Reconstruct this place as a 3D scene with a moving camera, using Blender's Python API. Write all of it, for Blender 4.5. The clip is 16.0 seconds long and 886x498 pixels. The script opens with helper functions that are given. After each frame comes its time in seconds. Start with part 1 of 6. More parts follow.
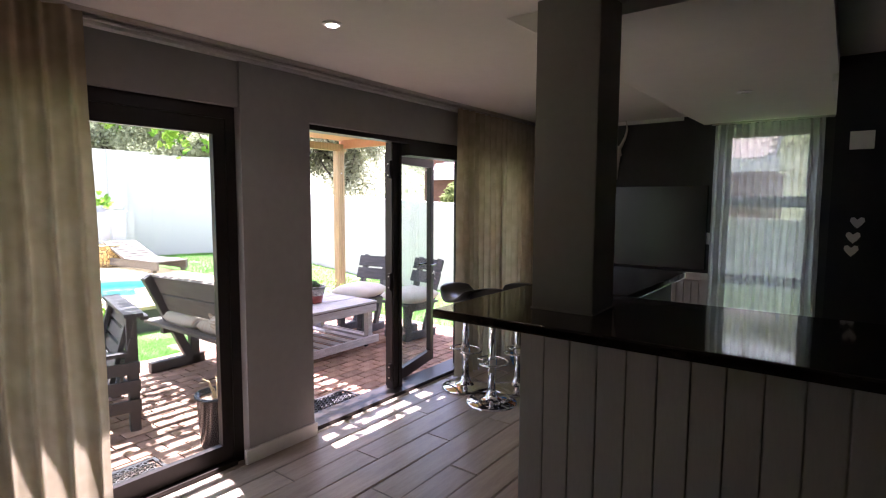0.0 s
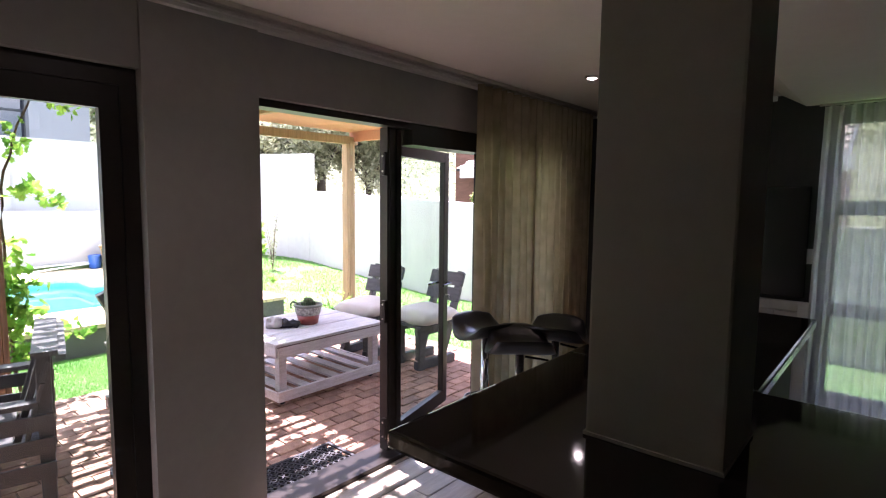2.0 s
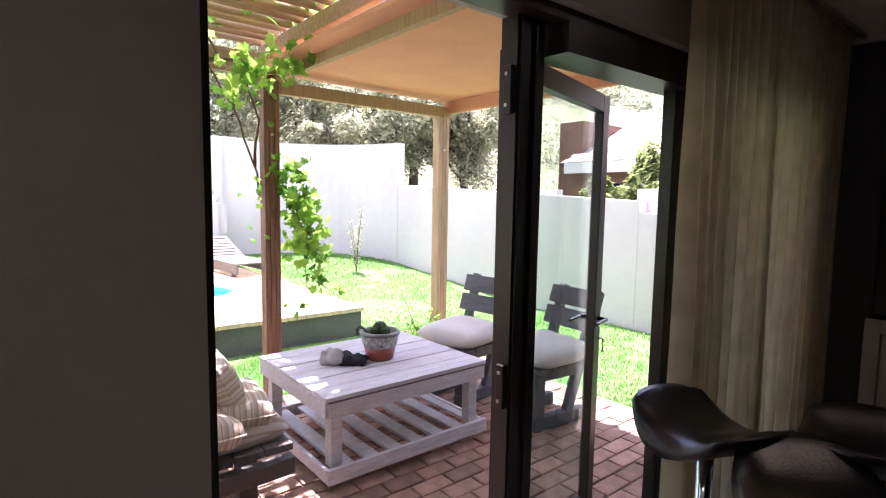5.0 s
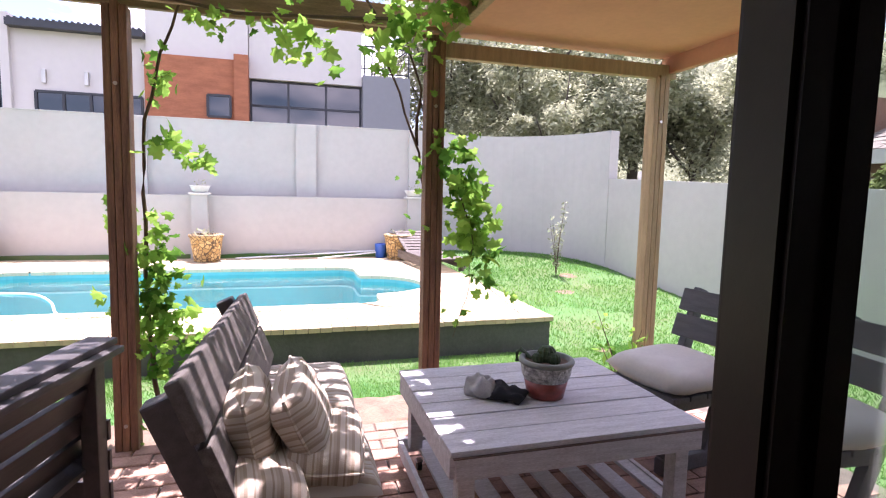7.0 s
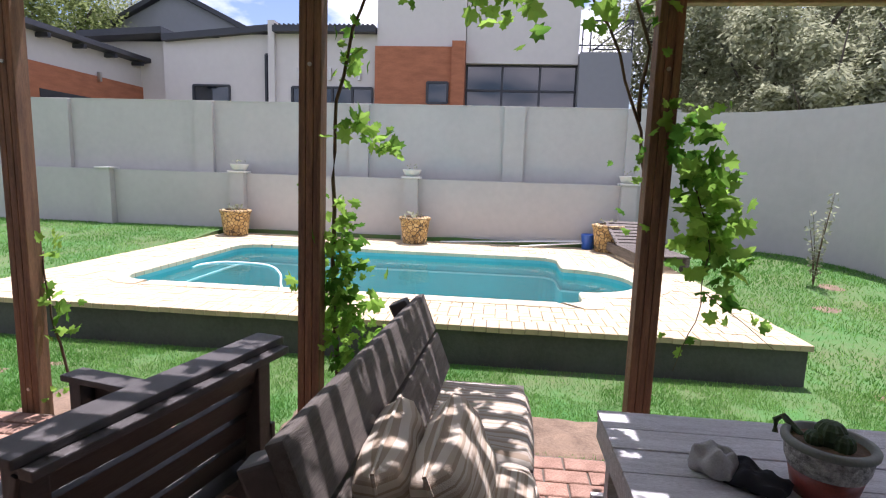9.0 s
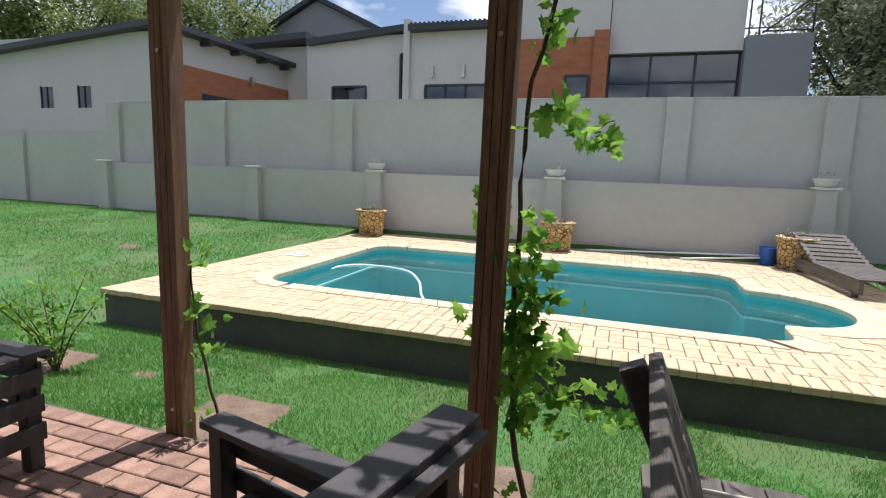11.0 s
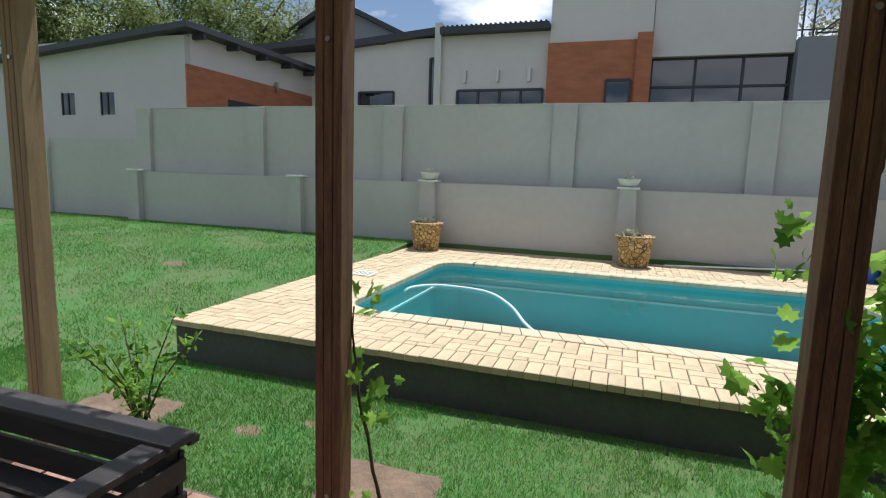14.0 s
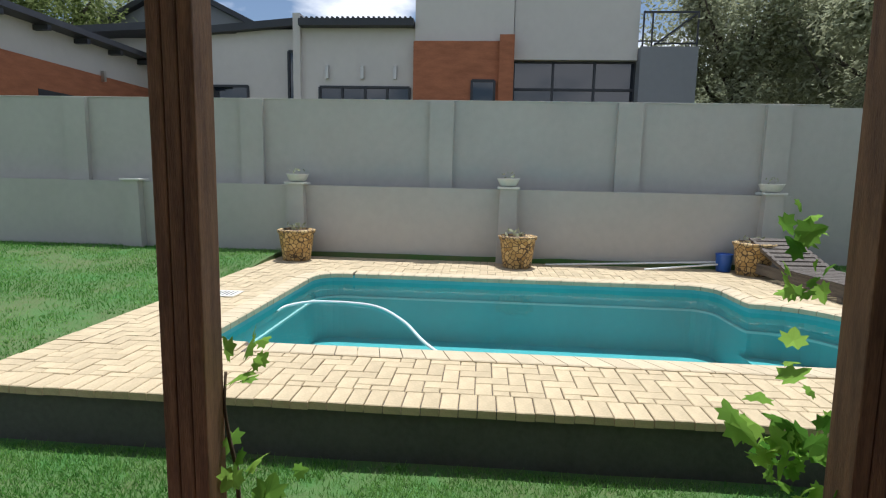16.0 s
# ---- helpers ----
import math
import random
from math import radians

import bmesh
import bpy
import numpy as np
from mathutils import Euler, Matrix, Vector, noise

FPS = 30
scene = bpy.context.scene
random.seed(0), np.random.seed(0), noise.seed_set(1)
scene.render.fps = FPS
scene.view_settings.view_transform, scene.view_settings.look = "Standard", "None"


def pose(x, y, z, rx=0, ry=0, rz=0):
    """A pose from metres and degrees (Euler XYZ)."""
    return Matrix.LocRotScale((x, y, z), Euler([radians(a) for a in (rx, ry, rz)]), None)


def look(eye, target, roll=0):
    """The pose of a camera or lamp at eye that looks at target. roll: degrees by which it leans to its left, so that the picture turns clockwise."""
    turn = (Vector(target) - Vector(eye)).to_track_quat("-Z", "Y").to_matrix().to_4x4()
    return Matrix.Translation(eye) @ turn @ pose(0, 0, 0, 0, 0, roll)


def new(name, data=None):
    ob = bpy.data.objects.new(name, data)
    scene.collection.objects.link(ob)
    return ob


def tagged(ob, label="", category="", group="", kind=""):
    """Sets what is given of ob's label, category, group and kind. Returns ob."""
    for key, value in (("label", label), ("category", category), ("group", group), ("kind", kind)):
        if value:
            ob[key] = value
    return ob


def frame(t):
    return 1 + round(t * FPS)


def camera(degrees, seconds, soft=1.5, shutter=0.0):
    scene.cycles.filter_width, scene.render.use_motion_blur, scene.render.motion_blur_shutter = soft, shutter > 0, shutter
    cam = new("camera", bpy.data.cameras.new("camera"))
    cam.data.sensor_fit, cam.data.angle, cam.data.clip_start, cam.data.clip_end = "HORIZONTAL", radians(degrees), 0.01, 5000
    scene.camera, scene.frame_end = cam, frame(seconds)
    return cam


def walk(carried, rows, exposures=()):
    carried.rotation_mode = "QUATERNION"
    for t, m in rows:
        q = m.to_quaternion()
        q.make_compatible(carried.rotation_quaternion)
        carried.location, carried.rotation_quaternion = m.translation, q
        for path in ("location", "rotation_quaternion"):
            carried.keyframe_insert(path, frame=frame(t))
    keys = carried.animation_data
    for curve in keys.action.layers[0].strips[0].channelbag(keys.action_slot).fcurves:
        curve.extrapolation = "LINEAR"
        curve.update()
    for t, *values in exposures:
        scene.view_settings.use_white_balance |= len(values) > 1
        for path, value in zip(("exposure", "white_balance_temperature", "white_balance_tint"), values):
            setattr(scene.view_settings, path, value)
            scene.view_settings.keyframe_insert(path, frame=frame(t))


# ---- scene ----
cam = camera(79.5, 16.0, soft=1.15)
METRES, EYE, TILT, LEAN, TURN = 7.1, 1.7, 0.0, 0.0, 37.1
ROWS = [
    (0.0, 0.0, 0.0, 0.0, 0.02, -5.1, -0.25),
    (0.5, 0.0152, 0.0393, 0.0039, 0.26, -5.13, -0.37),
    (1.0, 0.0202, 0.0707, 0.003, 0.82, -5.18, -0.51),
    (1.5, 0.0215, 0.1151, 0.0063, 2.39, -5.33, -0.56),
    (2.0, 0.0192, 0.1512, 0.0059, 3.78, -5.34, -0.63),
    (2.5, 0.015, 0.1949, 0.0072, 5.51, -5.36, -0.76),
    (3.0, 0.0076, 0.2285, 0.0044, 7.26, -5.3, -0.81),
    (3.5, -0.0038, 0.2633, 0.0059, 8.41, -5.35, -0.97),
    (6.0, -0.0428, 0.4523, -0.019, 23.08, -5.44, -0.9),
    (6.5, -0.0448, 0.4875, -0.019, 30.2, -5.55, -1.01),
    (7.0, -0.0505, 0.5094, -0.0247, 36.71, -5.77, -1.25),
    (7.5, -0.0641, 0.5327, -0.0225, 41.7, -6.19, -1.42),
    (8.0, -0.0788, 0.5488, -0.0239, 46.37, -6.81, -1.56),
    (8.5, -0.0928, 0.5635, -0.0225, 53.04, -7.81, -1.73),
    (9.0, -0.1039, 0.571, -0.0212, 58.93, -8.07, -1.83),
    (9.5, -0.1275, 0.5748, -0.0227, 63.58, -8.31, -1.94),
    (12.0, -0.2656, 0.5418, -0.0193, 73.18, -8.43, -2.05),
    (12.5, -0.284, 0.521, -0.0195, 73.26, -8.36, -2.05),
    (13.0, -0.3091, 0.4998, -0.0196, 73.34, -8.34, -1.98),
    (13.5, -0.3335, 0.4824, -0.0177, 73.17, -8.18, -1.84),
    (14.0, -0.3498, 0.462, -0.016, 71.83, -8.01, -1.87),
    (14.5, -0.3674, 0.4451, -0.016, 67.11, -7.85, -1.69),
    (15.0, -0.39, 0.4446, -0.0172, 62.9, -7.74, -1.47),
    (15.5, -0.4197, 0.4589, -0.0156, 59.2, -7.63, -1.4),
    (16.0, -0.4447, 0.4719, -0.0175, 57.27, -7.5, -1.25),
]
walk(cam, [(t, pose(0, 0, EYE, TILT, LEAN, TURN) @ pose(METRES * x, METRES * y, METRES * z, 90 + pitch, roll, yaw)) for t, x, y, z, yaw, pitch, roll in ROWS],
     exposures=[(0.0, 3.35, 6120, 38), (2.0, 3.18, 6120, 38), (3.5, 3.28, 6050, 38), (5.8, 2.42, 6150, 38), (6.5, 2.1, 6150, 38), (8.0, 1.5, 6080, 33), (9.0, 0.98, 6080, 26), (12.0, 0.35, 6050, 12), (16.0, 0.15, 6050, 10)])

# ---- world and sun ----
SUN_DIR = Vector((-0.25, 0.06, 0.97)).normalized()
world = bpy.data.worlds.new("sky")
scene.world = world
world.use_nodes = True
wn, wl = world.node_tree.nodes, world.node_tree.links
wn.clear()
w_out = wn.new("ShaderNodeOutputWorld")
w_bg = wn.new("ShaderNodeBackground")
w_sky = wn.new("ShaderNodeTexSky")
w_sky.sky_type, w_sky.sun_disc = "NISHITA", False
w_sky.sun_elevation = math.asin(SUN_DIR.z)
w_sky.sun_rotation = math.atan2(SUN_DIR.x, SUN_DIR.y)
w_tc = wn.new("ShaderNodeTexCoord")
w_map = wn.new("ShaderNodeMapping")
w_map.inputs["Scale"].default_value = (1.0, 1.0, 2.6)
w_noise = wn.new("ShaderNodeTexNoise")
w_noise.inputs["Scale"].default_value = 4.5
w_noise.inputs["Detail"].default_value = 7
w_ramp = wn.new("ShaderNodeValToRGB")
w_ramp.color_ramp.elements[0].position, w_ramp.color_ramp.elements[1].position = 0.47, 0.62
w_mix = wn.new("ShaderNodeMix")
w_mix.data_type = "RGBA"
w_mix.inputs[7].default_value = (11.0, 11.2, 11.8, 1)
wl.new(w_tc.outputs["Generated"], w_map.inputs["Vector"])
wl.new(w_map.outputs[0], w_noise.inputs["Vector"])
wl.new(w_noise.outputs["Fac"], w_ramp.inputs[0])
wl.new(w_ramp.outputs[0], w_mix.inputs[0])
wl.new(w_sky.outputs[0], w_mix.inputs[6])
wl.new(w_mix.outputs[2], w_bg.inputs[0])
wl.new(w_bg.outputs[0], w_out.inputs[0])
w_bg.inputs[1].default_value = 0.085
sun = new("sun", bpy.data.lights.new("sun", "SUN"))
sun.data.energy, sun.data.angle, sun.data.color = 4.5, radians(0.53), (1.0, 0.975, 0.94)
sun.matrix_world = look(SUN_DIR * 40, (0, 0, 0))


# ---- materials ----
def mat(name, c, rough=0.7, var=0.15, scale=6.0, bump=0.0, bscale=60.0, metal=0.0, spec=0.5, c2=None, rnd=0.0, stretch=(1, 1, 1), emit=0.0, big=0.6):
    """A procedural surface: base colour c drifting to c2 over noise of two sizes, with fine relief."""
    m = bpy.data.materials.new(name)
    m.use_nodes = True
    n, l = m.node_tree.nodes, m.node_tree.links
    b = n["Principled BSDF"]
    b.inputs["Roughness"].default_value, b.inputs["Metallic"].default_value = rough, metal
    b.inputs["Specular IOR Level"].default_value = spec
    c2 = c2 or tuple(v * (1 - var) for v in c)
    tc = n.new("ShaderNodeTexCoord")
    mp = n.new("ShaderNodeMapping")
    mp.inputs["Scale"].default_value = stretch
    l.new(tc.outputs["Object"], mp.inputs[0])
    n1, n2 = n.new("ShaderNodeTexNoise"), n.new("ShaderNodeTexNoise")
    n1.inputs["Scale"].default_value, n2.inputs["Scale"].default_value = scale, scale * 9
    n1.inputs["Detail"].default_value, n2.inputs["Detail"].default_value = 4, 5
    l.new(mp.outputs[0], n1.inputs["Vector"])
    l.new(mp.outputs[0], n2.inputs["Vector"])
    add = n.new("ShaderNodeMix")
    add.inputs[0].default_value = 1 - big
    l.new(n1.outputs["Fac"], add.inputs[2])
    l.new(n2.outputs["Fac"], add.inputs[3])
    ramp = n.new("ShaderNodeValToRGB")
    ramp.color_ramp.elements[0].position, ramp.color_ramp.elements[1].position = 0.36, 0.64
    ramp.color_ramp.elements[0].color, ramp.color_ramp.elements[1].color = (*c2, 1), (*c, 1)
    l.new(add.outputs[0], ramp.inputs[0])
    col = ramp.outputs[0]
    if rnd:
        info = n.new("ShaderNodeObjectInfo")
        geo = n.new("ShaderNodeNewGeometry")
        sm = n.new("ShaderNodeMath")
        sm.operation = "ADD"
        l.new(info.outputs["Random"], sm.inputs[0])
        l.new(geo.outputs["Random Per Island"], sm.inputs[1])
        fr = n.new("ShaderNodeMath")
        fr.operation = "FRACT"
        l.new(sm.outputs[0], fr.inputs[0])
        mr = n.new("ShaderNodeMapRange")
        mr.inputs[3].default_value, mr.inputs[4].default_value = 1 - rnd, 1 + rnd * 0.6
        l.new(fr.outputs[0], mr.inputs[0])
        hsv = n.new("ShaderNodeHueSaturation")
        l.new(mr.outputs[0], hsv.inputs["Value"])
        l.new(col, hsv.inputs["Color"])
        col = hsv.outputs[0]
    l.new(col, b.inputs["Base Color"])
    if bump:
        n3 = n.new("ShaderNodeTexNoise")
        n3.inputs["Scale"].default_value, n3.inputs["Detail"].default_value = bscale, 4
        l.new(mp.outputs[0], n3.inputs["Vector"])
        bp = n.new("ShaderNodeBump")
        bp.inputs["Strength"].default_value, bp.inputs["Distance"].default_value = bump, 0.01
        l.new(n3.outputs["Fac"], bp.inputs["Height"])
        l.new(bp.outputs[0], b.inputs["Normal"])
    if emit:
        b.inputs["Emission Color"].default_value, b.inputs["Emission Strength"].default_value = (1, 0.93, 0.8, 1), emit
    return m


def clear_mat(name, tint, gloss=1.0, rough=0.0, waves=0.0):
    """Clear sheet: light passes with a tint, and mirrors by its slant."""
    m = bpy.data.materials.new(name)
    m.use_nodes = True
    n, l = m.node_tree.nodes, m.node_tree.links
    n.remove(n["Principled BSDF"])
    tr, gl, mx, fr = n.new("ShaderNodeBsdfTransparent"), n.new("ShaderNodeBsdfGlossy"), n.new("ShaderNodeMixShader"), n.new("ShaderNodeLayerWeight")
    pw, ml = n.new("ShaderNodeMath"), n.new("ShaderNodeMath")
    pw.operation, ml.operation = "POWER", "MULTIPLY_ADD"
    pw.inputs[1].default_value, ml.inputs[1].default_value, ml.inputs[2].default_value = 5.0, 0.85 * min(1.0, gloss), 0.04 * gloss
    l.new(fr.outputs["Facing"], pw.inputs[0])
    l.new(pw.outputs[0], ml.inputs[0])
    tr.inputs[0].default_value = (*tint, 1)
    gl.inputs["Roughness"].default_value = rough
    fr.inputs[0].default_value = 0.5
    if waves:
        tc, no, bp = n.new("ShaderNodeTexCoord"), n.new("ShaderNodeTexNoise"), n.new("ShaderNodeBump")
        no.inputs["Scale"].default_value = 5.0
        bp.inputs["Strength"].default_value, bp.inputs["Distance"].default_value = waves, 0.05
        l.new(tc.outputs["Object"], no.inputs["Vector"])
        l.new(no.outputs["Fac"], bp.inputs["Height"])
        l.new(bp.outputs[0], gl.inputs["Normal"])
        l.new(bp.outputs[0], fr.inputs["Normal"])
    l.new(ml.outputs[0], mx.inputs[0])
    l.new(tr.outputs[0], mx.inputs[1])
    l.new(gl.outputs[0], mx.inputs[2])
    l.new(mx.outputs[0], n["Material Output"].inputs[0])
    return m


def leafy(name, c, c2, trans=0.45, see=0.0, scale=3.0, stripes=0.0):
    """Thin leaf or cloth: diffuse and translucent, varied from piece to piece; see lets light straight through the weave."""
    m = bpy.data.materials.new(name)
    m.use_nodes = True
    n, l = m.node_tree.nodes, m.node_tree.links
    n.remove(n["Principled BSDF"])
    df, tl, mx = n.new("ShaderNodeBsdfDiffuse"), n.new("ShaderNodeBsdfTranslucent"), n.new("ShaderNodeMixShader")
    mx.inputs[0].default_value = trans
    geo, tc, no, cm, ad = n.new("ShaderNodeNewGeometry"), n.new("ShaderNodeTexCoord"), n.new("ShaderNodeTexNoise"), n.new("ShaderNodeMix"), n.new("ShaderNodeMath")
    cm.data_type = "RGBA"
    no.inputs["Scale"].default_value = scale
    l.new(tc.outputs["Object"], no.inputs["Vector"])
    ad.operation = "ADD"
    ad.use_clamp = True
    sc = n.new("ShaderNodeMapRange")
    sc.inputs[1].default_value, sc.inputs[2].default_value, sc.inputs[3].default_value, sc.inputs[4].default_value = 0.35, 0.65, -0.3, 0.4
    l.new(no.outputs["Fac"], sc.inputs[0])
    l.new(sc.outputs[0], ad.inputs[0])
    l.new(geo.outputs["Random Per Island"], ad.inputs[1])
    l.new(ad.outputs[0], cm.inputs[0])
    cm.inputs[6].default_value, cm.inputs[7].default_value = (*c, 1), (*c2, 1)
    l.new(cm.outputs[2], df.inputs[0])
    l.new(cm.outputs[2], tl.inputs[0])
    l.new(df.outputs[0], mx.inputs[1])
    l.new(tl.outputs[0], mx.inputs[2])
    last = mx
    if see:
        tr, m2 = n.new("ShaderNodeBsdfTransparent"), n.new("ShaderNodeMixShader")
        m2.inputs[0].default_value = see
        l.new(mx.outputs[0], m2.inputs[1])
        l.new(tr.outputs[0], m2.inputs[2])
        last = m2
    l.new(last.outputs[0], n["Material Output"].inputs[0])
    return m


def striped(name, cols, axis, width):
    """Woven stripes along one axis, with fine weave relief."""
    m = mat(name, cols[0], rough=0.95, bump=0.3, bscale=300)
    n, l = m.node_tree.nodes, m.node_tree.links
    tc, sp, ml, fr, rp = n.new("ShaderNodeTexCoord"), n.new("ShaderNodeSeparateXYZ"), n.new("ShaderNodeMath"), n.new("ShaderNodeMath"), n.new("ShaderNodeValToRGB")
    ml.operation, fr.operation = "MULTIPLY", "FRACT"
    ml.inputs[1].default_value = 1 / width
    l.new(tc.outputs["Object"], sp.inputs[0])
    l.new(sp.outputs[axis], ml.inputs[0])
    l.new(ml.outputs[0], fr.inputs[0])
    l.new(fr.outputs[0], rp.inputs[0])
    r = rp.color_ramp
    r.interpolation = "CONSTANT"
    r.elements[0].color = (*cols[0], 1)
    r.elements[1].position, r.elements[1].color = 0.34, (*cols[1], 1)
    for p, k in ((0.46, 0), (0.6, 2), (0.8, 1)):
        e = r.elements.new(p)
        e.color = (*cols[k], 1)
    l.new(rp.outputs[0], n["Principled BSDF"].inputs["Base Color"])
    return m


def mosaic(name):
    """Broken ochre stone set in dark joints."""
    m = mat(name, (0.5, 0.33, 0.13), rough=0.7)
    n, l = m.node_tree.nodes, m.node_tree.links
    tc, v1, v2, lt, mx = n.new("ShaderNodeTexCoord"), n.new("ShaderNodeTexVoronoi"), n.new("ShaderNodeTexVoronoi"), n.new("ShaderNodeMath"), n.new("ShaderNodeMix")
    v1.feature = "DISTANCE_TO_EDGE"
    for v in (v1, v2):
        v.inputs["Scale"].default_value = 15
        l.new(tc.outputs["Object"], v.inputs["Vector"])
    lt.operation = "LESS_THAN"
    lt.inputs[1].default_value = 0.07
    rp = n.new("ShaderNodeValToRGB")
    rp.color_ramp.elements[0].color, rp.color_ramp.elements[1].color = (0.35, 0.2, 0.06, 1), (0.68, 0.5, 0.24, 1)
    l.new(v2.outputs["Color"], rp.inputs[0])
    mx.data_type = "RGBA"
    mx.inputs[7].default_value = (0.09, 0.06, 0.035, 1)
    l.new(v1.outputs["Distance"], lt.inputs[0])
    l.new(lt.outputs[0], mx.inputs[0])
    l.new(rp.outputs[0], mx.inputs[6])
    l.new(mx.outputs[2], n["Principled BSDF"].inputs["Base Color"])
    bp = n.new("ShaderNodeBump")
    bp.inputs["Distance"].default_value = 0.01
    l.new(v1.outputs["Distance"], bp.inputs["Height"])
    l.new(bp.outputs[0], n["Principled BSDF"].inputs["Normal"])
    return m


M_CEIL = mat("ceiling_paint", (0.78, 0.76, 0.7), 0.8, 0.05, 1.5, 0.05)
M_WHITE = mat("white_paint", (0.75, 0.74, 0.7), 0.55, 0.1, 3, 0.08)
M_GREYWALL = mat("grey_wall_paint", (0.36, 0.35, 0.335), 0.8, 0.1, 2, 0.1, 180)
M_CHAR = mat("charcoal_paint", (0.055, 0.055, 0.055), 0.75, 0.2, 2, 0.08, 180)
M_BOARD = mat("chalkboard_paint", (0.02, 0.021, 0.024), 0.55, 0.3, 4, 0.05)
M_COLUMN = mat("column_paint", (0.26, 0.245, 0.215), 0.8, 0.1, 3, 0.1, 150)
M_FRAME = mat("bronze_aluminium", (0.022, 0.016, 0.013), 0.38, 0.3, 5, 0.03, 200, metal=0.3)
M_METAL = mat("steel", (0.55, 0.52, 0.48), 0.35, 0.1, 20, metal=1.0)
M_CHROME = mat("chrome", (0.8, 0.8, 0.8), 0.08, 0.05, 8, metal=1.0)
M_GRANITE = mat("black_granite", (0.022, 0.016, 0.014), 0.06, 0.6, 60, c2=(0.006, 0.005, 0.005))
M_PANEL = mat("panel_board_paint", (0.5, 0.5, 0.49), 0.6, 0.1, 3, 0.15, 40, stretch=(6, 6, 0.6))
M_PLANK = mat("wood_look_tile", (0.40, 0.33, 0.26), 0.35, 0.35, 3, 0.1, 40, rnd=0.14, stretch=(9, 0.8, 1))
M_GROUT = mat("grout", (0.18, 0.16, 0.14), 0.9, 0.2, 20)
M_LEATHER = mat("black_leather", (0.012, 0.011, 0.012), 0.28, 0.3, 12, 0.12, 160)
M_BLACK = mat("black_plastic", (0.012, 0.012, 0.013), 0.25, 0.2, 8)
M_BONE = mat("bone", (0.62, 0.58, 0.5), 0.7, 0.25, 14, 0.3, 60)
M_ORANGE = mat("orange_vinyl", (0.75, 0.2, 0.03), 0.22, 0.2, 5)
M_BLUEV = mat("blue_vinyl", (0.07, 0.25, 0.52), 0.2, 0.25, 5)
M_CLEARV = clear_mat("clear_vinyl", (0.8, 0.85, 0.9), 1.4, 0.08)
M_GLASS = clear_mat("window_glass", (0.9, 0.96, 0.93), 1.1)
M_LINEN = leafy("linen_curtain", (0.5, 0.43, 0.31), (0.38, 0.325, 0.22), 0.5, scale=9)
M_SHEER = leafy("sheer_curtain", (0.6, 0.59, 0.57), (0.5, 0.49, 0.48), 0.5, 0.2, scale=9)
M_LAMP = mat("lamp_face", (0.9, 0.85, 0.75), 0.5, emit=9)
M_BRICK = mat("patio_brick", (0.41, 0.25, 0.178), 0.9, 0.4, 9, 0.6, 90, c2=(0.23, 0.125, 0.085), rnd=0.32)
M_SAND = mat("joint_sand", (0.16, 0.13, 0.1), 1.0, 0.4, 20, 0.5, 120)
M_PAVER = mat("tan_paver", (0.60, 0.48, 0.30), 0.9, 0.22, 7, 0.3, 90, rnd=0.1)
M_COPING = mat("pool_coping", (0.62, 0.51, 0.34), 0.85, 0.15, 6, 0.3, 80, rnd=0.08)
# deck side faces away from the sun: its shade is in this dark colour
M_DECKSIDE = mat("deck_side_shaded", (0.11, 0.108, 0.098), 0.9, 0.3, 3, 0.4, 60)
M_GARDENWALL = mat("garden_wall_plaster", (0.50, 0.475, 0.43), 0.92, 0.1, 0.9, 0.25, 70)
M_CAP = mat("pillar_cap", (0.72, 0.7, 0.63), 0.9, 0.15, 5, 0.2)
M_POOL = mat("pool_lining", (0.13, 0.47, 0.48), 0.6, 0.12, 1.5)
M_POOLLINE = mat("pool_step_edge", (0.6, 0.72, 0.7), 0.6, 0.1, 3)
M_WATER = clear_mat("pool_water", (0.62, 0.93, 0.92), 0.82, 0.0, 0.08)
M_HOSE = mat("white_hose", (0.8, 0.82, 0.8), 0.5, 0.1, 9)
M_POST = mat("pergola_timber", (0.30, 0.155, 0.075), 0.7, 0.45, 4, 0.5, 50, c2=(0.12, 0.055, 0.03), rnd=0.15, stretch=(9, 9, 0.7))
M_PALE = mat("pale_timber", (0.46, 0.33, 0.17), 0.75, 0.35, 4, 0.4, 50, rnd=0.15, stretch=(9, 9, 0.8))
M_SLAT = mat("pergola_pole", (0.36, 0.25, 0.13), 0.8, 0.4, 5, 0.4, 50, rnd=0.2, stretch=(8, 1, 8))
M_ROOFUND = mat("terracotta_sheet", (0.55, 0.27, 0.15), 0.85, 0.12, 3, 0.1)
M_DARKWOOD = mat("dark_stained_wood", (0.07, 0.06, 0.056), 0.42, 0.45, 4, 0.4, 60, rnd=0.2, stretch=(1, 8, 8))
M_GREYWOOD = mat("weathered_wood", (0.17, 0.145, 0.12), 0.75, 0.4, 4, 0.5, 60, c2=(0.075, 0.06, 0.05), rnd=0.2, stretch=(0.8, 9, 9))
M_CHAIRWOOD = mat("slate_stained_wood", (0.085, 0.085, 0.09), 0.65, 0.4, 5, 0.4, 60, rnd=0.2, stretch=(1, 8, 8))
M_TABLE = mat("chipped_white_wood", (0.7, 0.69, 0.69), 0.7, 0.3, 6, 0.5, 70, c2=(0.43, 0.41, 0.4), rnd=0.1, stretch=(9, 1.0, 9), big=0.4)
M_TABLEX = mat("chipped_brown_edge", (0.14, 0.09, 0.07), 0.85, 0.4, 9, 0.4, 70)
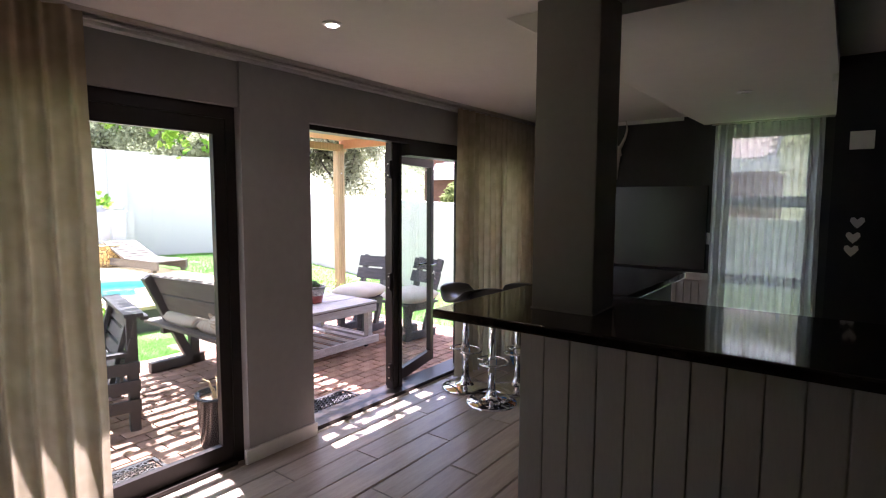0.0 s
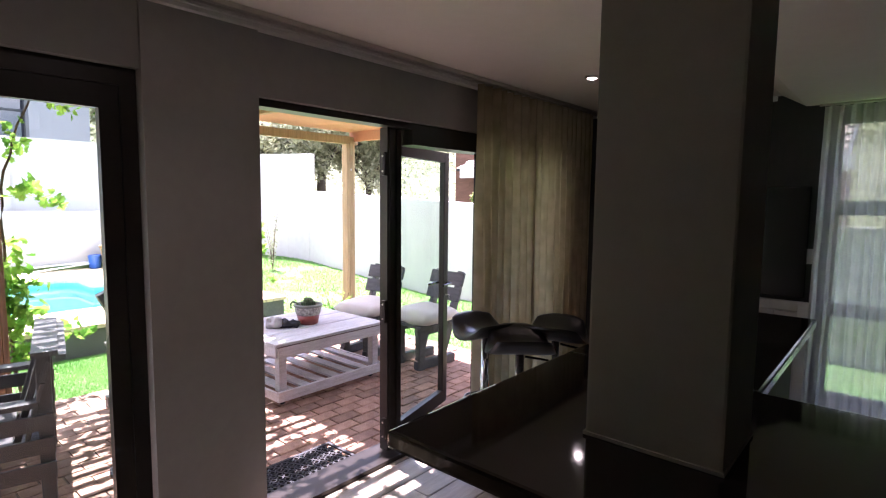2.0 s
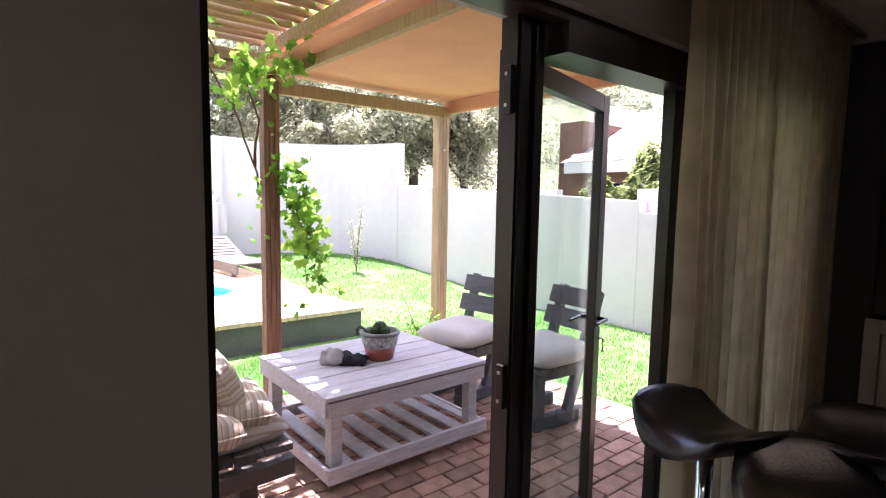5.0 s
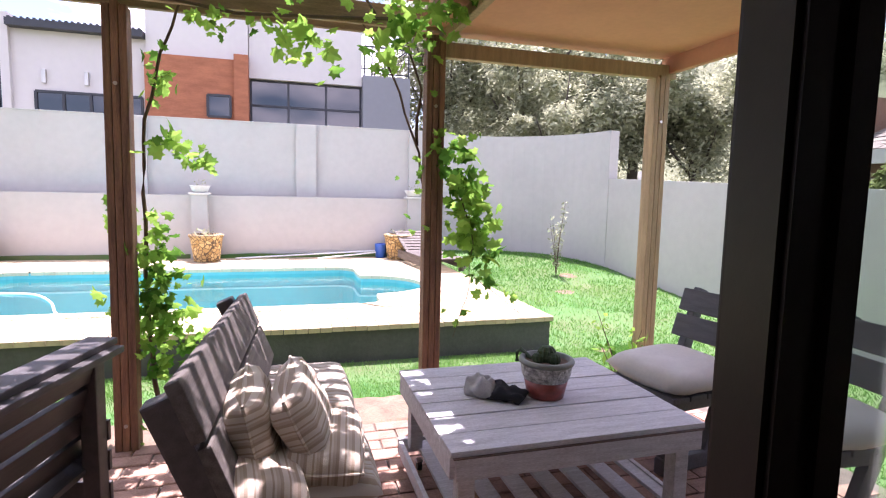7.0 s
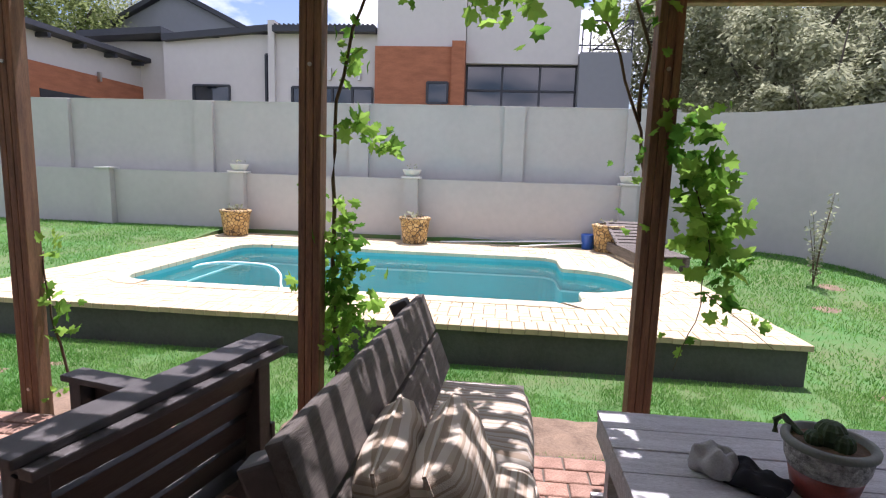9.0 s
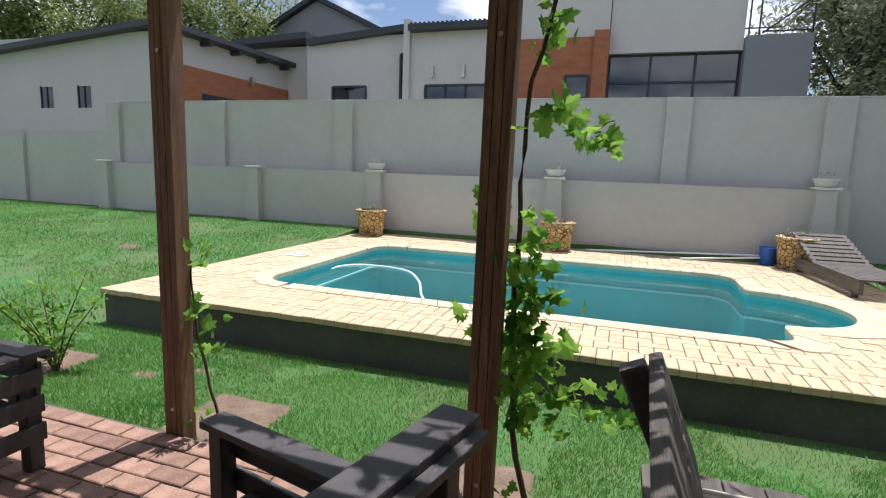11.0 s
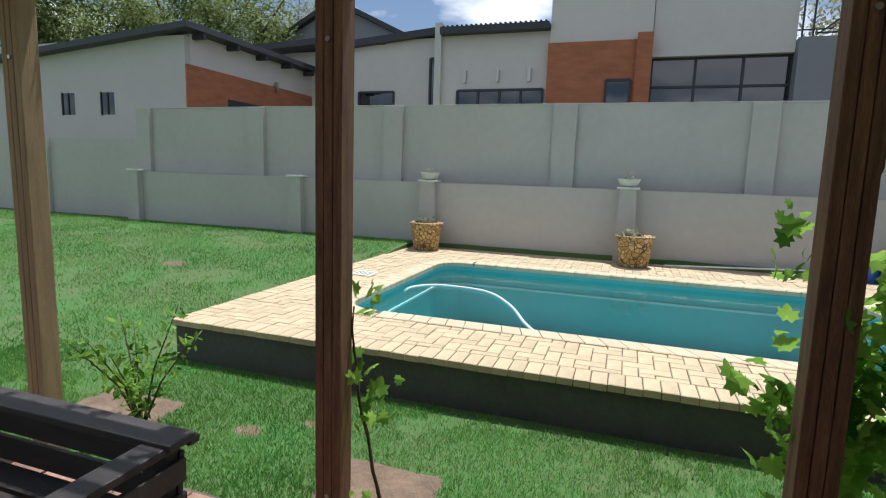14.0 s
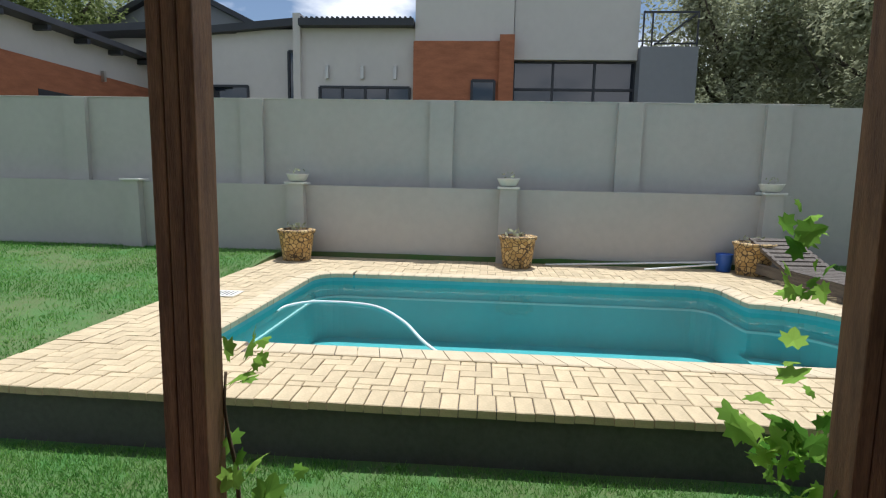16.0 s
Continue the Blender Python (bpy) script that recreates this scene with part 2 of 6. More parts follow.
M_STRIPE = striped("striped_cushion_cloth", ((0.5, 0.45, 0.37), (0.36, 0.28, 0.2), (0.44, 0.37, 0.29)), 0, 0.06)
M_STRIPE2 = striped("striped_pillow_cloth", ((0.55, 0.48, 0.38), (0.36, 0.28, 0.2), (0.46, 0.37, 0.28)), 1, 0.05)
M_BEIGE = mat("beige_cushion_cloth", (0.6, 0.57, 0.5), 0.95, 0.12, 5, 0.3, 260)
M_CERAM = mat("glazed_red_pot", (0.3, 0.06, 0.04), 0.35, 0.5, 25)
M_CERAM2 = mat("pebble_band", (0.55, 0.53, 0.47), 0.6, 0.75, 45, 0.8, 70, c2=(0.12, 0.11, 0.1))
M_RIM = mat("pot_rim_green", (0.2, 0.21, 0.17), 0.5, 0.3, 12)
M_CACTUS = mat("cactus_green", (0.05, 0.085, 0.03), 0.7, 0.4, 20, 0.4)
M_SOIL = mat("soil", (0.24, 0.165, 0.11), 1.0, 0.45, 6, 0.7, 60)
M_MOSAIC = mosaic("mosaic_stone")
M_CLOTHB = mat("black_cloth", (0.012, 0.012, 0.016), 0.9, 0.3, 20, 0.3, 200)
M_CLOTHW = mat("grey_cloth", (0.45, 0.44, 0.43), 0.95, 0.3, 20, 0.3, 200)
M_RUBBER = mat("black_rubber", (0.02, 0.02, 0.022), 0.75, 0.3, 20, 0.2)
M_GROUND = mat("lawn_soil", (0.055, 0.165, 0.035), 1.0, 0.4, 1.3, 0.6, 60, c2=(0.105, 0.14, 0.05))
M_SCRUB = mat("dry_hillside", (0.13, 0.14, 0.075), 1.0, 0.4, 0.3, 0.6, 20, c2=(0.08, 0.09, 0.045))
M_BROWNBRICK = mat("brown_brick", (0.2, 0.105, 0.07), 0.9, 0.3, 2, 0.3, 40, stretch=(1, 1, 5))
M_GRASS = leafy("grass_blades", (0.07, 0.225, 0.035), (0.24, 0.43, 0.115), 0.35, scale=0.9)
M_VINE = leafy("vine_leaves", (0.08, 0.21, 0.03), (0.34, 0.55, 0.1), 0.55)
M_STEM = mat("vine_stem", (0.13, 0.085, 0.05), 0.9, 0.4, 20, 0.4)
M_OLIVE = leafy("olive_leaves", (0.24, 0.25, 0.15), (0.48, 0.5, 0.34), 0.5, scale=0.25)
M_GREENT = leafy("green_leaves", (0.12, 0.16, 0.05), (0.3, 0.35, 0.14), 0.42, scale=0.3)
M_BARK = mat("bark", (0.1, 0.08, 0.06), 0.95, 0.4, 8, 0.6)
M_HLIGHT = mat("house_plaster_pale", (0.66, 0.62, 0.58), 0.9, 0.06, 0.6, 0.1)
M_HGREY = mat("house_plaster_grey", (0.27, 0.275, 0.29), 0.9, 0.08, 0.6, 0.1)
M_HMID = mat("house_plaster_mid", (0.52, 0.5, 0.47), 0.9, 0.06, 0.6, 0.1)
M_HBRICK = mat("house_brick", (0.46, 0.17, 0.085), 0.9, 0.3, 2, 0.2, 40, stretch=(1, 1, 4))
M_HROOF = mat("dark_metal_roof", (0.04, 0.042, 0.05), 0.5, 0.2, 3)
M_HGLASS = mat("dark_window_glass", (0.015, 0.02, 0.03), 0.03, 0.2, 2, spec=1.0)
M_TILE = mat("grey_roof_tile", (0.3, 0.24, 0.21), 0.85, 0.25, 5, 0.3, 20, rnd=0.15)
M_BLUEP = mat("blue_plastic", (0.03, 0.12, 0.5), 0.4, 0.2, 8)


# ---- building helpers ----
def box(bm, x0, x1, y0, y1, z0, z1, m=None):
    v = [Vector((x, y, z)) for z in (z0, z1) for y in (y0, y1) for x in (x0, x1)]
    if m is not None:
        v = [m @ p for p in v]
    v = [bm.verts.new(p) for p in v]
    for f in ((0, 2, 3, 1), (4, 5, 7, 6), (0, 1, 5, 4), (1, 3, 7, 5), (3, 2, 6, 7), (2, 0, 4, 6)):
        bm.faces.new([v[i] for i in f])
    return bm


def bbox(x0, x1, y0, y1, z0, z1, bevel=0.004, m=None):
    bm = box(bmesh.new(), x0, x1, y0, y1, z0, z1, m)
    if bevel:
        bmesh.ops.bevel(bm, geom=bm.edges[:], offset=bevel, segments=2, affect="EDGES", profile=0.6)
    return bm


def turned(profile, seg=28, m=None):
    """A turned shape from (radius, height) pairs."""
    bm = bmesh.new()
    rings = []
    for r, z in profile:
        ring = []
        for i in range(seg):
            a = 2 * math.pi * i / seg
            p = Vector((r * math.cos(a), r * math.sin(a), z))
            ring.append(bm.verts.new(m @ p if m is not None else p))
        rings.append(ring)
    for a, b in zip(rings, rings[1:]):
        for i in range(seg):
            bm.faces.new((a[i], a[(i + 1) % seg], b[(i + 1) % seg], b[i]))
    bm.faces.new(rings[0][::-1])
    bm.faces.new(rings[-1])
    return bm


def tube(points, radius, seg=8, radii=None, bm=None):
    """A round bar that follows the points."""
    bm = bm or bmesh.new()
    pts = [Vector(p) for p in points]
    rings = []
    for i, p in enumerate(pts):
        d = (pts[min(i + 1, len(pts) - 1)] - pts[max(i - 1, 0)]).normalized()
        side = d.cross(Vector((0, 0, 1)))
        if side.length < 0.05:
            side = d.cross(Vector((0, 1, 0)))
        side.normalize()
        up = side.cross(d)
        r = radii[i] if radii else radius
        rings.append([bm.verts.new(p + r * (math.cos(2 * math.pi * k / seg) * side + math.sin(2 * math.pi * k / seg) * up)) for k in range(seg)])
    for a, b in zip(rings, rings[1:]):
        for k in range(seg):
            bm.faces.new((a[k], a[(k + 1) % seg], b[(k + 1) % seg], b[k]))
    bm.faces.new(rings[0][::-1])
    bm.faces.new(rings[-1])
    return bm


def flat(pts, thick, m=None):
    """A plate of the outline pts (x, y), thick downwards from z = 0."""
    bm = bmesh.new()
    top = [bm.verts.new((x, y, 0)) for x, y in pts]
    low = [bm.verts.new((x, y, -thick)) for x, y in pts]
    bm.faces.new(top)
    bm.faces.new(low[::-1])
    for i in range(len(pts)):
        j = (i + 1) % len(pts)
        bm.faces.new((top[j], top[i], low[i], low[j]))
    bmesh.ops.recalc_face_normals(bm, faces=bm.faces[:])
    if m is not None:
        bm.transform(m)
    return bm


def mesh_of(bm, material, smooth=False):
    me = bpy.data.meshes.new("mesh")
    bm.to_mesh(me)
    bm.free()
    me.materials.append(material)
    if smooth:
        me.shade_smooth()
    return me


def part(name, bm, material, parent, label="", smooth=False):
    ob = new(name, mesh_of(bm, material, smooth))
    ob.parent = parent
    if label:
        ob["label"] = label
    return ob


def thing(name, m, label, category, group=""):
    ob = new(name)
    ob.empty_display_size = 0.1
    ob.matrix_basis = m
    return tagged(ob, label, category, group)


def single(name, bm, material, label, category, m=None, smooth=False, group="", kind=""):
    ob = new(name, mesh_of(bm, material, smooth))
    if m is not None:
        ob.matrix_basis = m
    return tagged(ob, label, category, group, kind)


def struct(name, bm, material, label, category="", smooth=False):
    return single(name, bm, material, label, category or name.split("_")[0], smooth=smooth, kind="structure")


def soft_pad(w, d, h, puff=0.5, n=14, seed=1):
    """A stuffed cushion, w by d by h, seams at half height."""
    bm = bmesh.new()
    rows = {}
    for s in (1, -1):
        for i in range(n + 1):
            for j in range(n + 1):
                u, v = 2 * i / n - 1, 2 * j / n - 1
                e = max(0.0, (1 - u ** 4) * (1 - v ** 4)) ** puff
                wob = 0.012 * noise.noise(Vector((u * 2.2 + seed, v * 2.2, s)))
                x, y = u * w / 2 * (1 - 0.05 * v * v), v * d / 2 * (1 - 0.05 * u * u)
                if s == -1 and (i in (0, n) or j in (0, n)):
                    rows[s, i, j] = rows[1, i, j]
                else:
                    rows[s, i, j] = bm.verts.new((x, y, s * h / 2 * e + (wob if e > 0.05 else 0)))
    for s in (1, -1):
        for i in range(n):
            for j in range(n):
                q = [rows[s, i, j], rows[s, i + 1, j], rows[s, i + 1, j + 1], rows[s, i, j + 1]]
                bm.faces.new(q if s == 1 else q[::-1])
    return bm


def leaf_mesh(name, leaves, material, parent, lobes=True):
    """Many leaves as one mesh. leaves: centre, normal, size."""
    verts, faces = [], []
    out = ((0, -0.32), (0.2, -0.5), (0.3, -0.3), (0.54, -0.22), (0.4, 0.0), (0.5, 0.24), (0.22, 0.22), (0.16, 0.44), (0, 0.62), (-0.16, 0.44), (-0.22, 0.22), (-0.5, 0.24), (-0.4, 0.0), (-0.54, -0.22), (-0.3, -0.3), (-0.2, -0.5))
    if not lobes:
        out = ((0, -0.5), (0.2, 0), (0, 0.5), (-0.2, 0))
    for c, nrm, size in leaves:
        t = nrm.orthogonal().normalized()
        t = Matrix.Rotation(random.uniform(0, 6.283), 3, nrm) @ t
        b = nrm.cross(t)
        k = len(verts)
        if lobes:
            verts.append(c + nrm * size * 0.08)
        for x, y in out:
            verts.append(c + size * (x * t + y * b) - nrm * size * 0.45 * x * x)
        n = len(out)
        if lobes:
            for i in range(n):
                faces.append((k, k + 1 + i, k + 1 + (i + 1) % n))
        else:
            faces.append((k, k + 1, k + 2, k + 3))
    me = bpy.data.meshes.new("mesh")
    me.from_pydata(verts, [], faces)
    me.materials.append(material)
    ob = new(name, me)
    ob.parent = parent
    return ob


def rnd_dir():
    return Vector((random.gauss(0, 1), random.gauss(0, 1), random.gauss(0, 1))).normalized()

# ---- ground ----
DECK = (-13.0, -7.42, -2.5, 5.35)
DECK_Z = 0.28
FLOOR_Z = 0.13


def smooth01(a, b, v):
    t = min(1.0, max(0.0, (v - a) / (b - a)))
    return t * t * (3 - 2 * t)


def ground_z(x, y):
    z = -0.085 + min(0.44, max(0.0, (-7.4 - x) * 0.085))
    if x < -14:
        z += 1.2 * smooth01(-14, -18, x)
    far = math.hypot(x + 5, y - 5)
    ang = math.atan2(y - 2, -(x + 5))
    hill = smooth01(24, 75, far) * smooth01(0.1, 0.5, ang) * (1 - smooth01(2.0, 2.6, ang))
    return z + 17 * hill


gx = sorted(set([-400, -250, -150, 60, 150, 400] + [round(v, 3) for v in np.arange(-110, -20, 3.0)] + [round(v, 3) for v in np.arange(-20, -3, 0.25)] + [-3.0, -1.0, 3, 8, 20] + [-12.95, -12.94, -7.46, -7.47]))
gy = sorted(set([-400, -250, -150, 120, 200, 400] + [round(v, 3) for v in np.arange(-90, -16, 4.0)] + [round(v, 3) for v in np.arange(-16, 10, 0.5)] + [round(v, 3) for v in np.arange(10, 100, 3.0)] + [-2.46, -2.45, 5.3, 5.31]))
gv = []
for y in gy:
    for x in gx:
        z = ground_z(x, y)
        if DECK[0] + 0.055 <= x <= DECK[1] - 0.045 and DECK[2] + 0.045 <= y <= DECK[3] - 0.045:
            z = -1.7
        elif x > -5.85 and -6 < y < 5.7:
            z = -0.12
        else:
            z += 0.012 * noise.noise(Vector((x * 1.7, y * 1.7, 0)))
        gv.append((x, y, z))
nx = len(gx)
gf = [(j * nx + i, j * nx + i + 1, (j + 1) * nx + i + 1, (j + 1) * nx + i) for j in range(len(gy) - 1) for i in range(nx - 1)]
g_me = bpy.data.meshes.new("mesh")
g_me.from_pydata(gv, [], gf)
g_me.materials.append(M_GROUND)
g_me.materials.append(M_SCRUB)
for pl in g_me.polygons:
    pl.material_index = 1 if pl.center.x < -13.6 or pl.center.y > 8.7 else 0
tagged(new("ground", g_me), "sloping green lawn rising to a bushy hillside", "ground", kind="structure")

# ---- the house: shell of the room ----
WX, WO = -2.78, -3.04
CEIL = 2.52
END_Y = 5.56
bm = bmesh.new()
box(bm, WO, WX, -3.0, -0.7, -0.1, CEIL + 0.2)
box(bm, WO, WX, 1.76, 2.25, -0.1, CEIL + 0.2)
box(bm, WO, WX, 5.1, END_Y + 0.25, -0.1, CEIL + 0.2)
box(bm, WO, WX - 0.02, -0.7, 1.76, 2.23, CEIL + 0.2)
box(bm, WO, WX - 0.02, 2.25, 5.1, 2.2, CEIL + 0.2)
wall_w = struct("wall_west", bm, M_GREYWALL, "grey painted wall with a pier between two door openings", "wall")
bm = bmesh.new()
box(bm, WX, -0.95, END_Y, END_Y + 0.25, 0, CEIL + 0.2)
box(bm, -0.25, 2.8, END_Y, END_Y + 0.25, 0, CEIL + 0.2)
box(bm, -0.95, -0.25, END_Y, END_Y + 0.25, 0, 0.3)
box(bm, -0.95, -0.25, END_Y, END_Y + 0.25, 2.36, CEIL + 0.2)
struct("wall_north", bm, M_CHAR, "charcoal painted end wall with a tall window", "wall")
bm = bmesh.new()
box(bm, -0.08, 2.8, 3.8, 4.0, 0, CEIL)
box(bm, -0.08, 0.1, 4.0, END_Y, 0, CEIL)
board_wall = struct("wall_inner", bm, M_BOARD, "black chalkboard-painted wall beside the window", "wall")
struct("wall_east", box(bmesh.new(), 2.8, 3.0, -3.0, END_Y + 0.25, 0, CEIL + 0.2), M_GREYWALL, "plain grey painted wall", "wall")
struct("wall_south", box(bmesh.new(), WX, 2.8, -3.0, -2.8, 0, CEIL + 0.2), M_GREYWALL, "plain grey painted wall", "wall")
struct("ceiling", box(bmesh.new(), WX - 0.02, 2.8, -2.8, END_Y, CEIL, CEIL + 0.15), M_CEIL, "smooth off-white painted ceiling", "ceiling")
bm = bmesh.new()
box(bm, -1.12, -0.08, 2.14, END_Y, CEIL - 0.09, CEIL - 0.001)
for v in bm.verts:
    if v.co.x < -1 and v.co.z > CEIL - 0.05:
        v.co.x -= 0.15
struct("ceiling_soffit", bm, M_CEIL, "lowered off-white ceiling panel with a sloped edge", "ceiling")
struct("roof_slab", box(bmesh.new(), WO - 0.1, 3.1, -3.2, END_Y + 0.5, CEIL + 0.2, CEIL + 0.4), M_HROOF, "dark flat roof over the room", "roof")
floor = struct("floor", box(bmesh.new(), WO, 2.8, -2.8, END_Y, -0.05, FLOOR_Z - 0.004), M_GROUT, "wood-look plank tile floor", "floor")
bm = bmesh.new()
box(bm, WX - 0.005, WX + 0.018, 1.73, 2.26, FLOOR_Z, FLOOR_Z + 0.085)
box(bm, WO + 0.1, WX - 0.005, 2.25, 2.263, FLOOR_Z, FLOOR_Z + 0.085)
struct("baseboard_west", bm, M_WHITE, "white painted skirting round the pier", "baseboard")
bm = bmesh.new()
for k, (w, h) in enumerate(((0.05, 0.018), (0.032, 0.036))):
    box(bm, WX - 0.02, WX + w, -2.8, END_Y, CEIL - h, CEIL - 0.001 - k * 0.0175)
box(bm, WX, -1.3, END_Y - 0.03, END_Y, CEIL - 0.035, CEIL - 0.001)
box(bm, -0.11, -0.08, 3.8, END_Y, CEIL - 0.13, CEIL - 0.091)
struct("cornice", bm, M_WHITE, "narrow white ceiling cornice", "trim")

# curtain rail
rail = thing("curtain_rail", pose(0, 0, 0), "double aluminium curtain track under the ceiling", "curtain rail")
for k, x in enumerate((-2.69, -2.64)):
    part("track", bbox(x - 0.011, x + 0.011, -2.0, END_Y - 0.05, CEIL - 0.024, CEIL - 0.001, 0.002), M_METAL, rail)


def opening(name, y0, y1, z0, z1, label, stile=0.07, head=0.07):
    """A dark aluminium outer frame in the west wall."""
    ob = struct(name, box(bmesh.new(), WO + 0.1, WX - 0.06, y0, y0 + stile, z0, z1), M_FRAME, label, "door frame")
    part("window_frame", box(bmesh.new(), WO + 0.1, WX - 0.06, y1 - stile, y1, z0, z1), M_FRAME, ob)
    part("window_frame", box(bmesh.new(), WO + 0.1, WX - 0.06, y0 + stile, y1 - stile, z1 - head, z1), M_FRAME, ob)
    part("window_sill", box(bmesh.new(), WO + 0.02, WX - 0.03, y0 + stile, y1 - stile, z0, z0 + 0.028), M_FRAME, ob)
    return ob


def pane(bm, parent):
    p = part("pane", bm, M_GLASS, parent, "clear glass")
    p.visible_shadow = False
    return p


# first opening: sliding door, closed
w1 = opening("window_1", -0.7, 1.76, FLOOR_Z, 2.23, "dark bronze aluminium sliding door, closed", 0.06, 0.07)
for y0, y1, x in ((-0.64, 0.6, -2.917), (0.52, 1.7, -2.868)):
    leaf = part("sash", box(bmesh.new(), x - 0.02, x + 0.02, y0, y0 + 0.09, FLOOR_Z + 0.03, 2.16), M_FRAME, w1)
    for b in ((y1 - 0.07, y1, FLOOR_Z + 0.03, 2.16), (y0 + 0.09, y1 - 0.07, FLOOR_Z + 0.03, FLOOR_Z + 0.13), (y0 + 0.09, y1 - 0.07, 2.07, 2.16)):
        part("rail", box(bmesh.new(), x - 0.02, x + 0.02, b[0], b[1], b[2], b[3]), M_FRAME, leaf)
    pane(box(bmesh.new(), x - 0.003, x + 0.003, y0 + 0.08, y1 - 0.06, FLOOR_Z + 0.12, 2.08), leaf)

# second opening: folding door, half of it folded open
d1 = opening("door_1", 2.25, 5.1, FLOOR_Z, 2.2, "dark bronze aluminium folding door frame", 0.03, 0.035)
part("transom", box(bmesh.new(), WO + 0.06, WX - 0.05, 3.3, 5.0, 2.07, 2.164), M_FRAME, d1)
for ya, yb, za, zb in ((4.04, 4.13, 0.028, 1.94), (4.99, 5.07, 0.028, 1.94), (4.13, 4.99, 0.028, 0.13), (4.13, 4.99, 1.86, 1.94)):
    part("fixed_sash", box(bmesh.new(), -2.93, -2.88, ya, yb, FLOOR_Z + za, FLOOR_Z + zb), M_FRAME, d1)
pane(box(bmesh.new(), -2.907, -2.901, 4.12, 5.0, FLOOR_Z + 0.12, FLOOR_Z + 1.87), d1)


def door_leaf(name, m, w, label, glass=True):
    """A framed glass leaf along its own x from the hinge, thickness in y."""
    t = thing(name, m, label, "door")
    for n, b in (("stile", (0, 0.075, 0.0, 1.95)), ("stile", (w - 0.075, w, 0.0, 1.95)), ("rail", (0.075, w - 0.075, 0, 0.1)), ("rail", (0.075, w - 0.075, 1.875, 1.95))):
        part(n, bbox(b[0], b[1], -0.022, 0.022, b[2], b[3], 0.003), M_FRAME, t)
    p = part("pane", box(bmesh.new(), 0.07, w - 0.07, -0.003, 0.003, 0.09, 1.88), M_GLASS, t, "clear glass")
    p.visible_shadow = False
    for z in (0.08, 1.0, 1.84):
        part("hinge", bbox(-0.012, 0.03, -0.03, -0.021, z - 0.06, z + 0.06, 0.003), M_METAL, t)
        part("hinge_pin", tube([(-0.008, -0.036, z - 0.065), (-0.008, -0.036, z + 0.065)], 0.008), M_METAL, t)
    return t


LEAF_A = math.degrees(math.atan2(4.08 - 3.2, -3.17 + 2.93))
lf = door_leaf("door_leaf", pose(-2.99, 3.2, FLOOR_Z + 0.012, 0, 0, LEAF_A), 0.92, "dark framed glass door leaf standing ajar outwards")
for s in (-1, 1):
    part("door_handle", tube([(0.885, 0.022 * s, 0.95), (0.885, 0.06 * s, 0.95), (0.76, 0.062 * s, 0.95)], 0.009), M_BLACK, lf)
part("key", tube([(0.885, -0.022, 0.86), (0.885, -0.05, 0.86), (0.885, -0.05, 0.8)], 0.006), M_METAL, lf)
post = struct("door_post", box(bmesh.new(), -2.965, -2.9, 3.155, 3.265, FLOOR_Z + 0.028, 2.165), M_FRAME, "dark aluminium meeting stile with steel hinges", "door frame")
part("stile_groove", box(bmesh.new(), -2.9, -2.893, 3.165, 3.2, FLOOR_Z + 0.03, 2.16), M_FRAME, post)
part("stile_groove", box(bmesh.new(), -2.9, -2.889, 3.225, 3.262, FLOOR_Z + 0.03, 2.16), M_FRAME, post)
for z in (0.3, 1.05, 1.95):
    part("hinge", bbox(-2.935, -2.905, 3.135, 3.156, z - 0.07, z + 0.07, 0.004), M_FRAME, post)
    for k in (-0.045, 0.045):
        part("screw", tube([(-2.92, 3.136, z + k), (-2.92, 3.131, z + k)], 0.006), M_METAL, post)

# end window
w2 = struct("window_2", box(bmesh.new(), -0.95, -0.9, END_Y + 0.1, END_Y + 0.16, 0.3, 2.36), M_FRAME, "tall dark framed window in three panes", "window")
part("window_frame", box(bmesh.new(), -0.3, -0.25, END_Y + 0.1, END_Y + 0.16, 0.3, 2.36), M_FRAME, w2)
for z in (0.3, 0.93, 1.66, 2.3):
    part("window_frame", box(bmesh.new(), -0.9, -0.3, END_Y + 0.1, END_Y + 0.16, z, z + 0.06 + 0.04 * (0.5 < z < 2)), M_FRAME, w2)
pane(box(bmesh.new(), -0.9, -0.3, END_Y + 0.127, END_Y + 0.133, 0.36, 2.3), w2)


# curtains
def curtain(name, along, x0, x1, at, z0, z1, folds, depth, material, label, seed, flare=0.0):
    """A hanging cloth in folds; along 'x' or 'y'."""
    bm = bmesh.new()
    n, rows = folds * 14, 12
    grid = []
    for j in range(rows + 1):
        v = j / rows
        z = z1 + (z0 - z1) * v
        row = []
        for i in range(n + 1):
            u = i / n
            a = u * folds * 2 * math.pi + 0.8 * math.sin(u * 9 + seed) * (0.4 + v)
            d = depth * (0.55 + 0.45 * v) * (math.sin(a) + 0.3 * math.sin(2.1 * a + seed + v)) * (0.8 + 0.4 * noise.noise(Vector((u * 5, v * 1.5, seed))))
            s = x0 + (x1 - x0) * (u + flare * v * (u - 0.5)) + 0.012 * noise.noise(Vector((u * 8, v * 4, seed + 3)))
            row.append(bm.verts.new((s, at + d, z) if along == "x" else (at + d, s, z)))
        grid.append(row)
    for a, b in zip(grid, grid[1:]):
        for i in range(n):
            bm.faces.new((a[i], a[i + 1], b[i + 1], b[i]))
    return single(name, bm, material, label, "curtain", smooth=True)


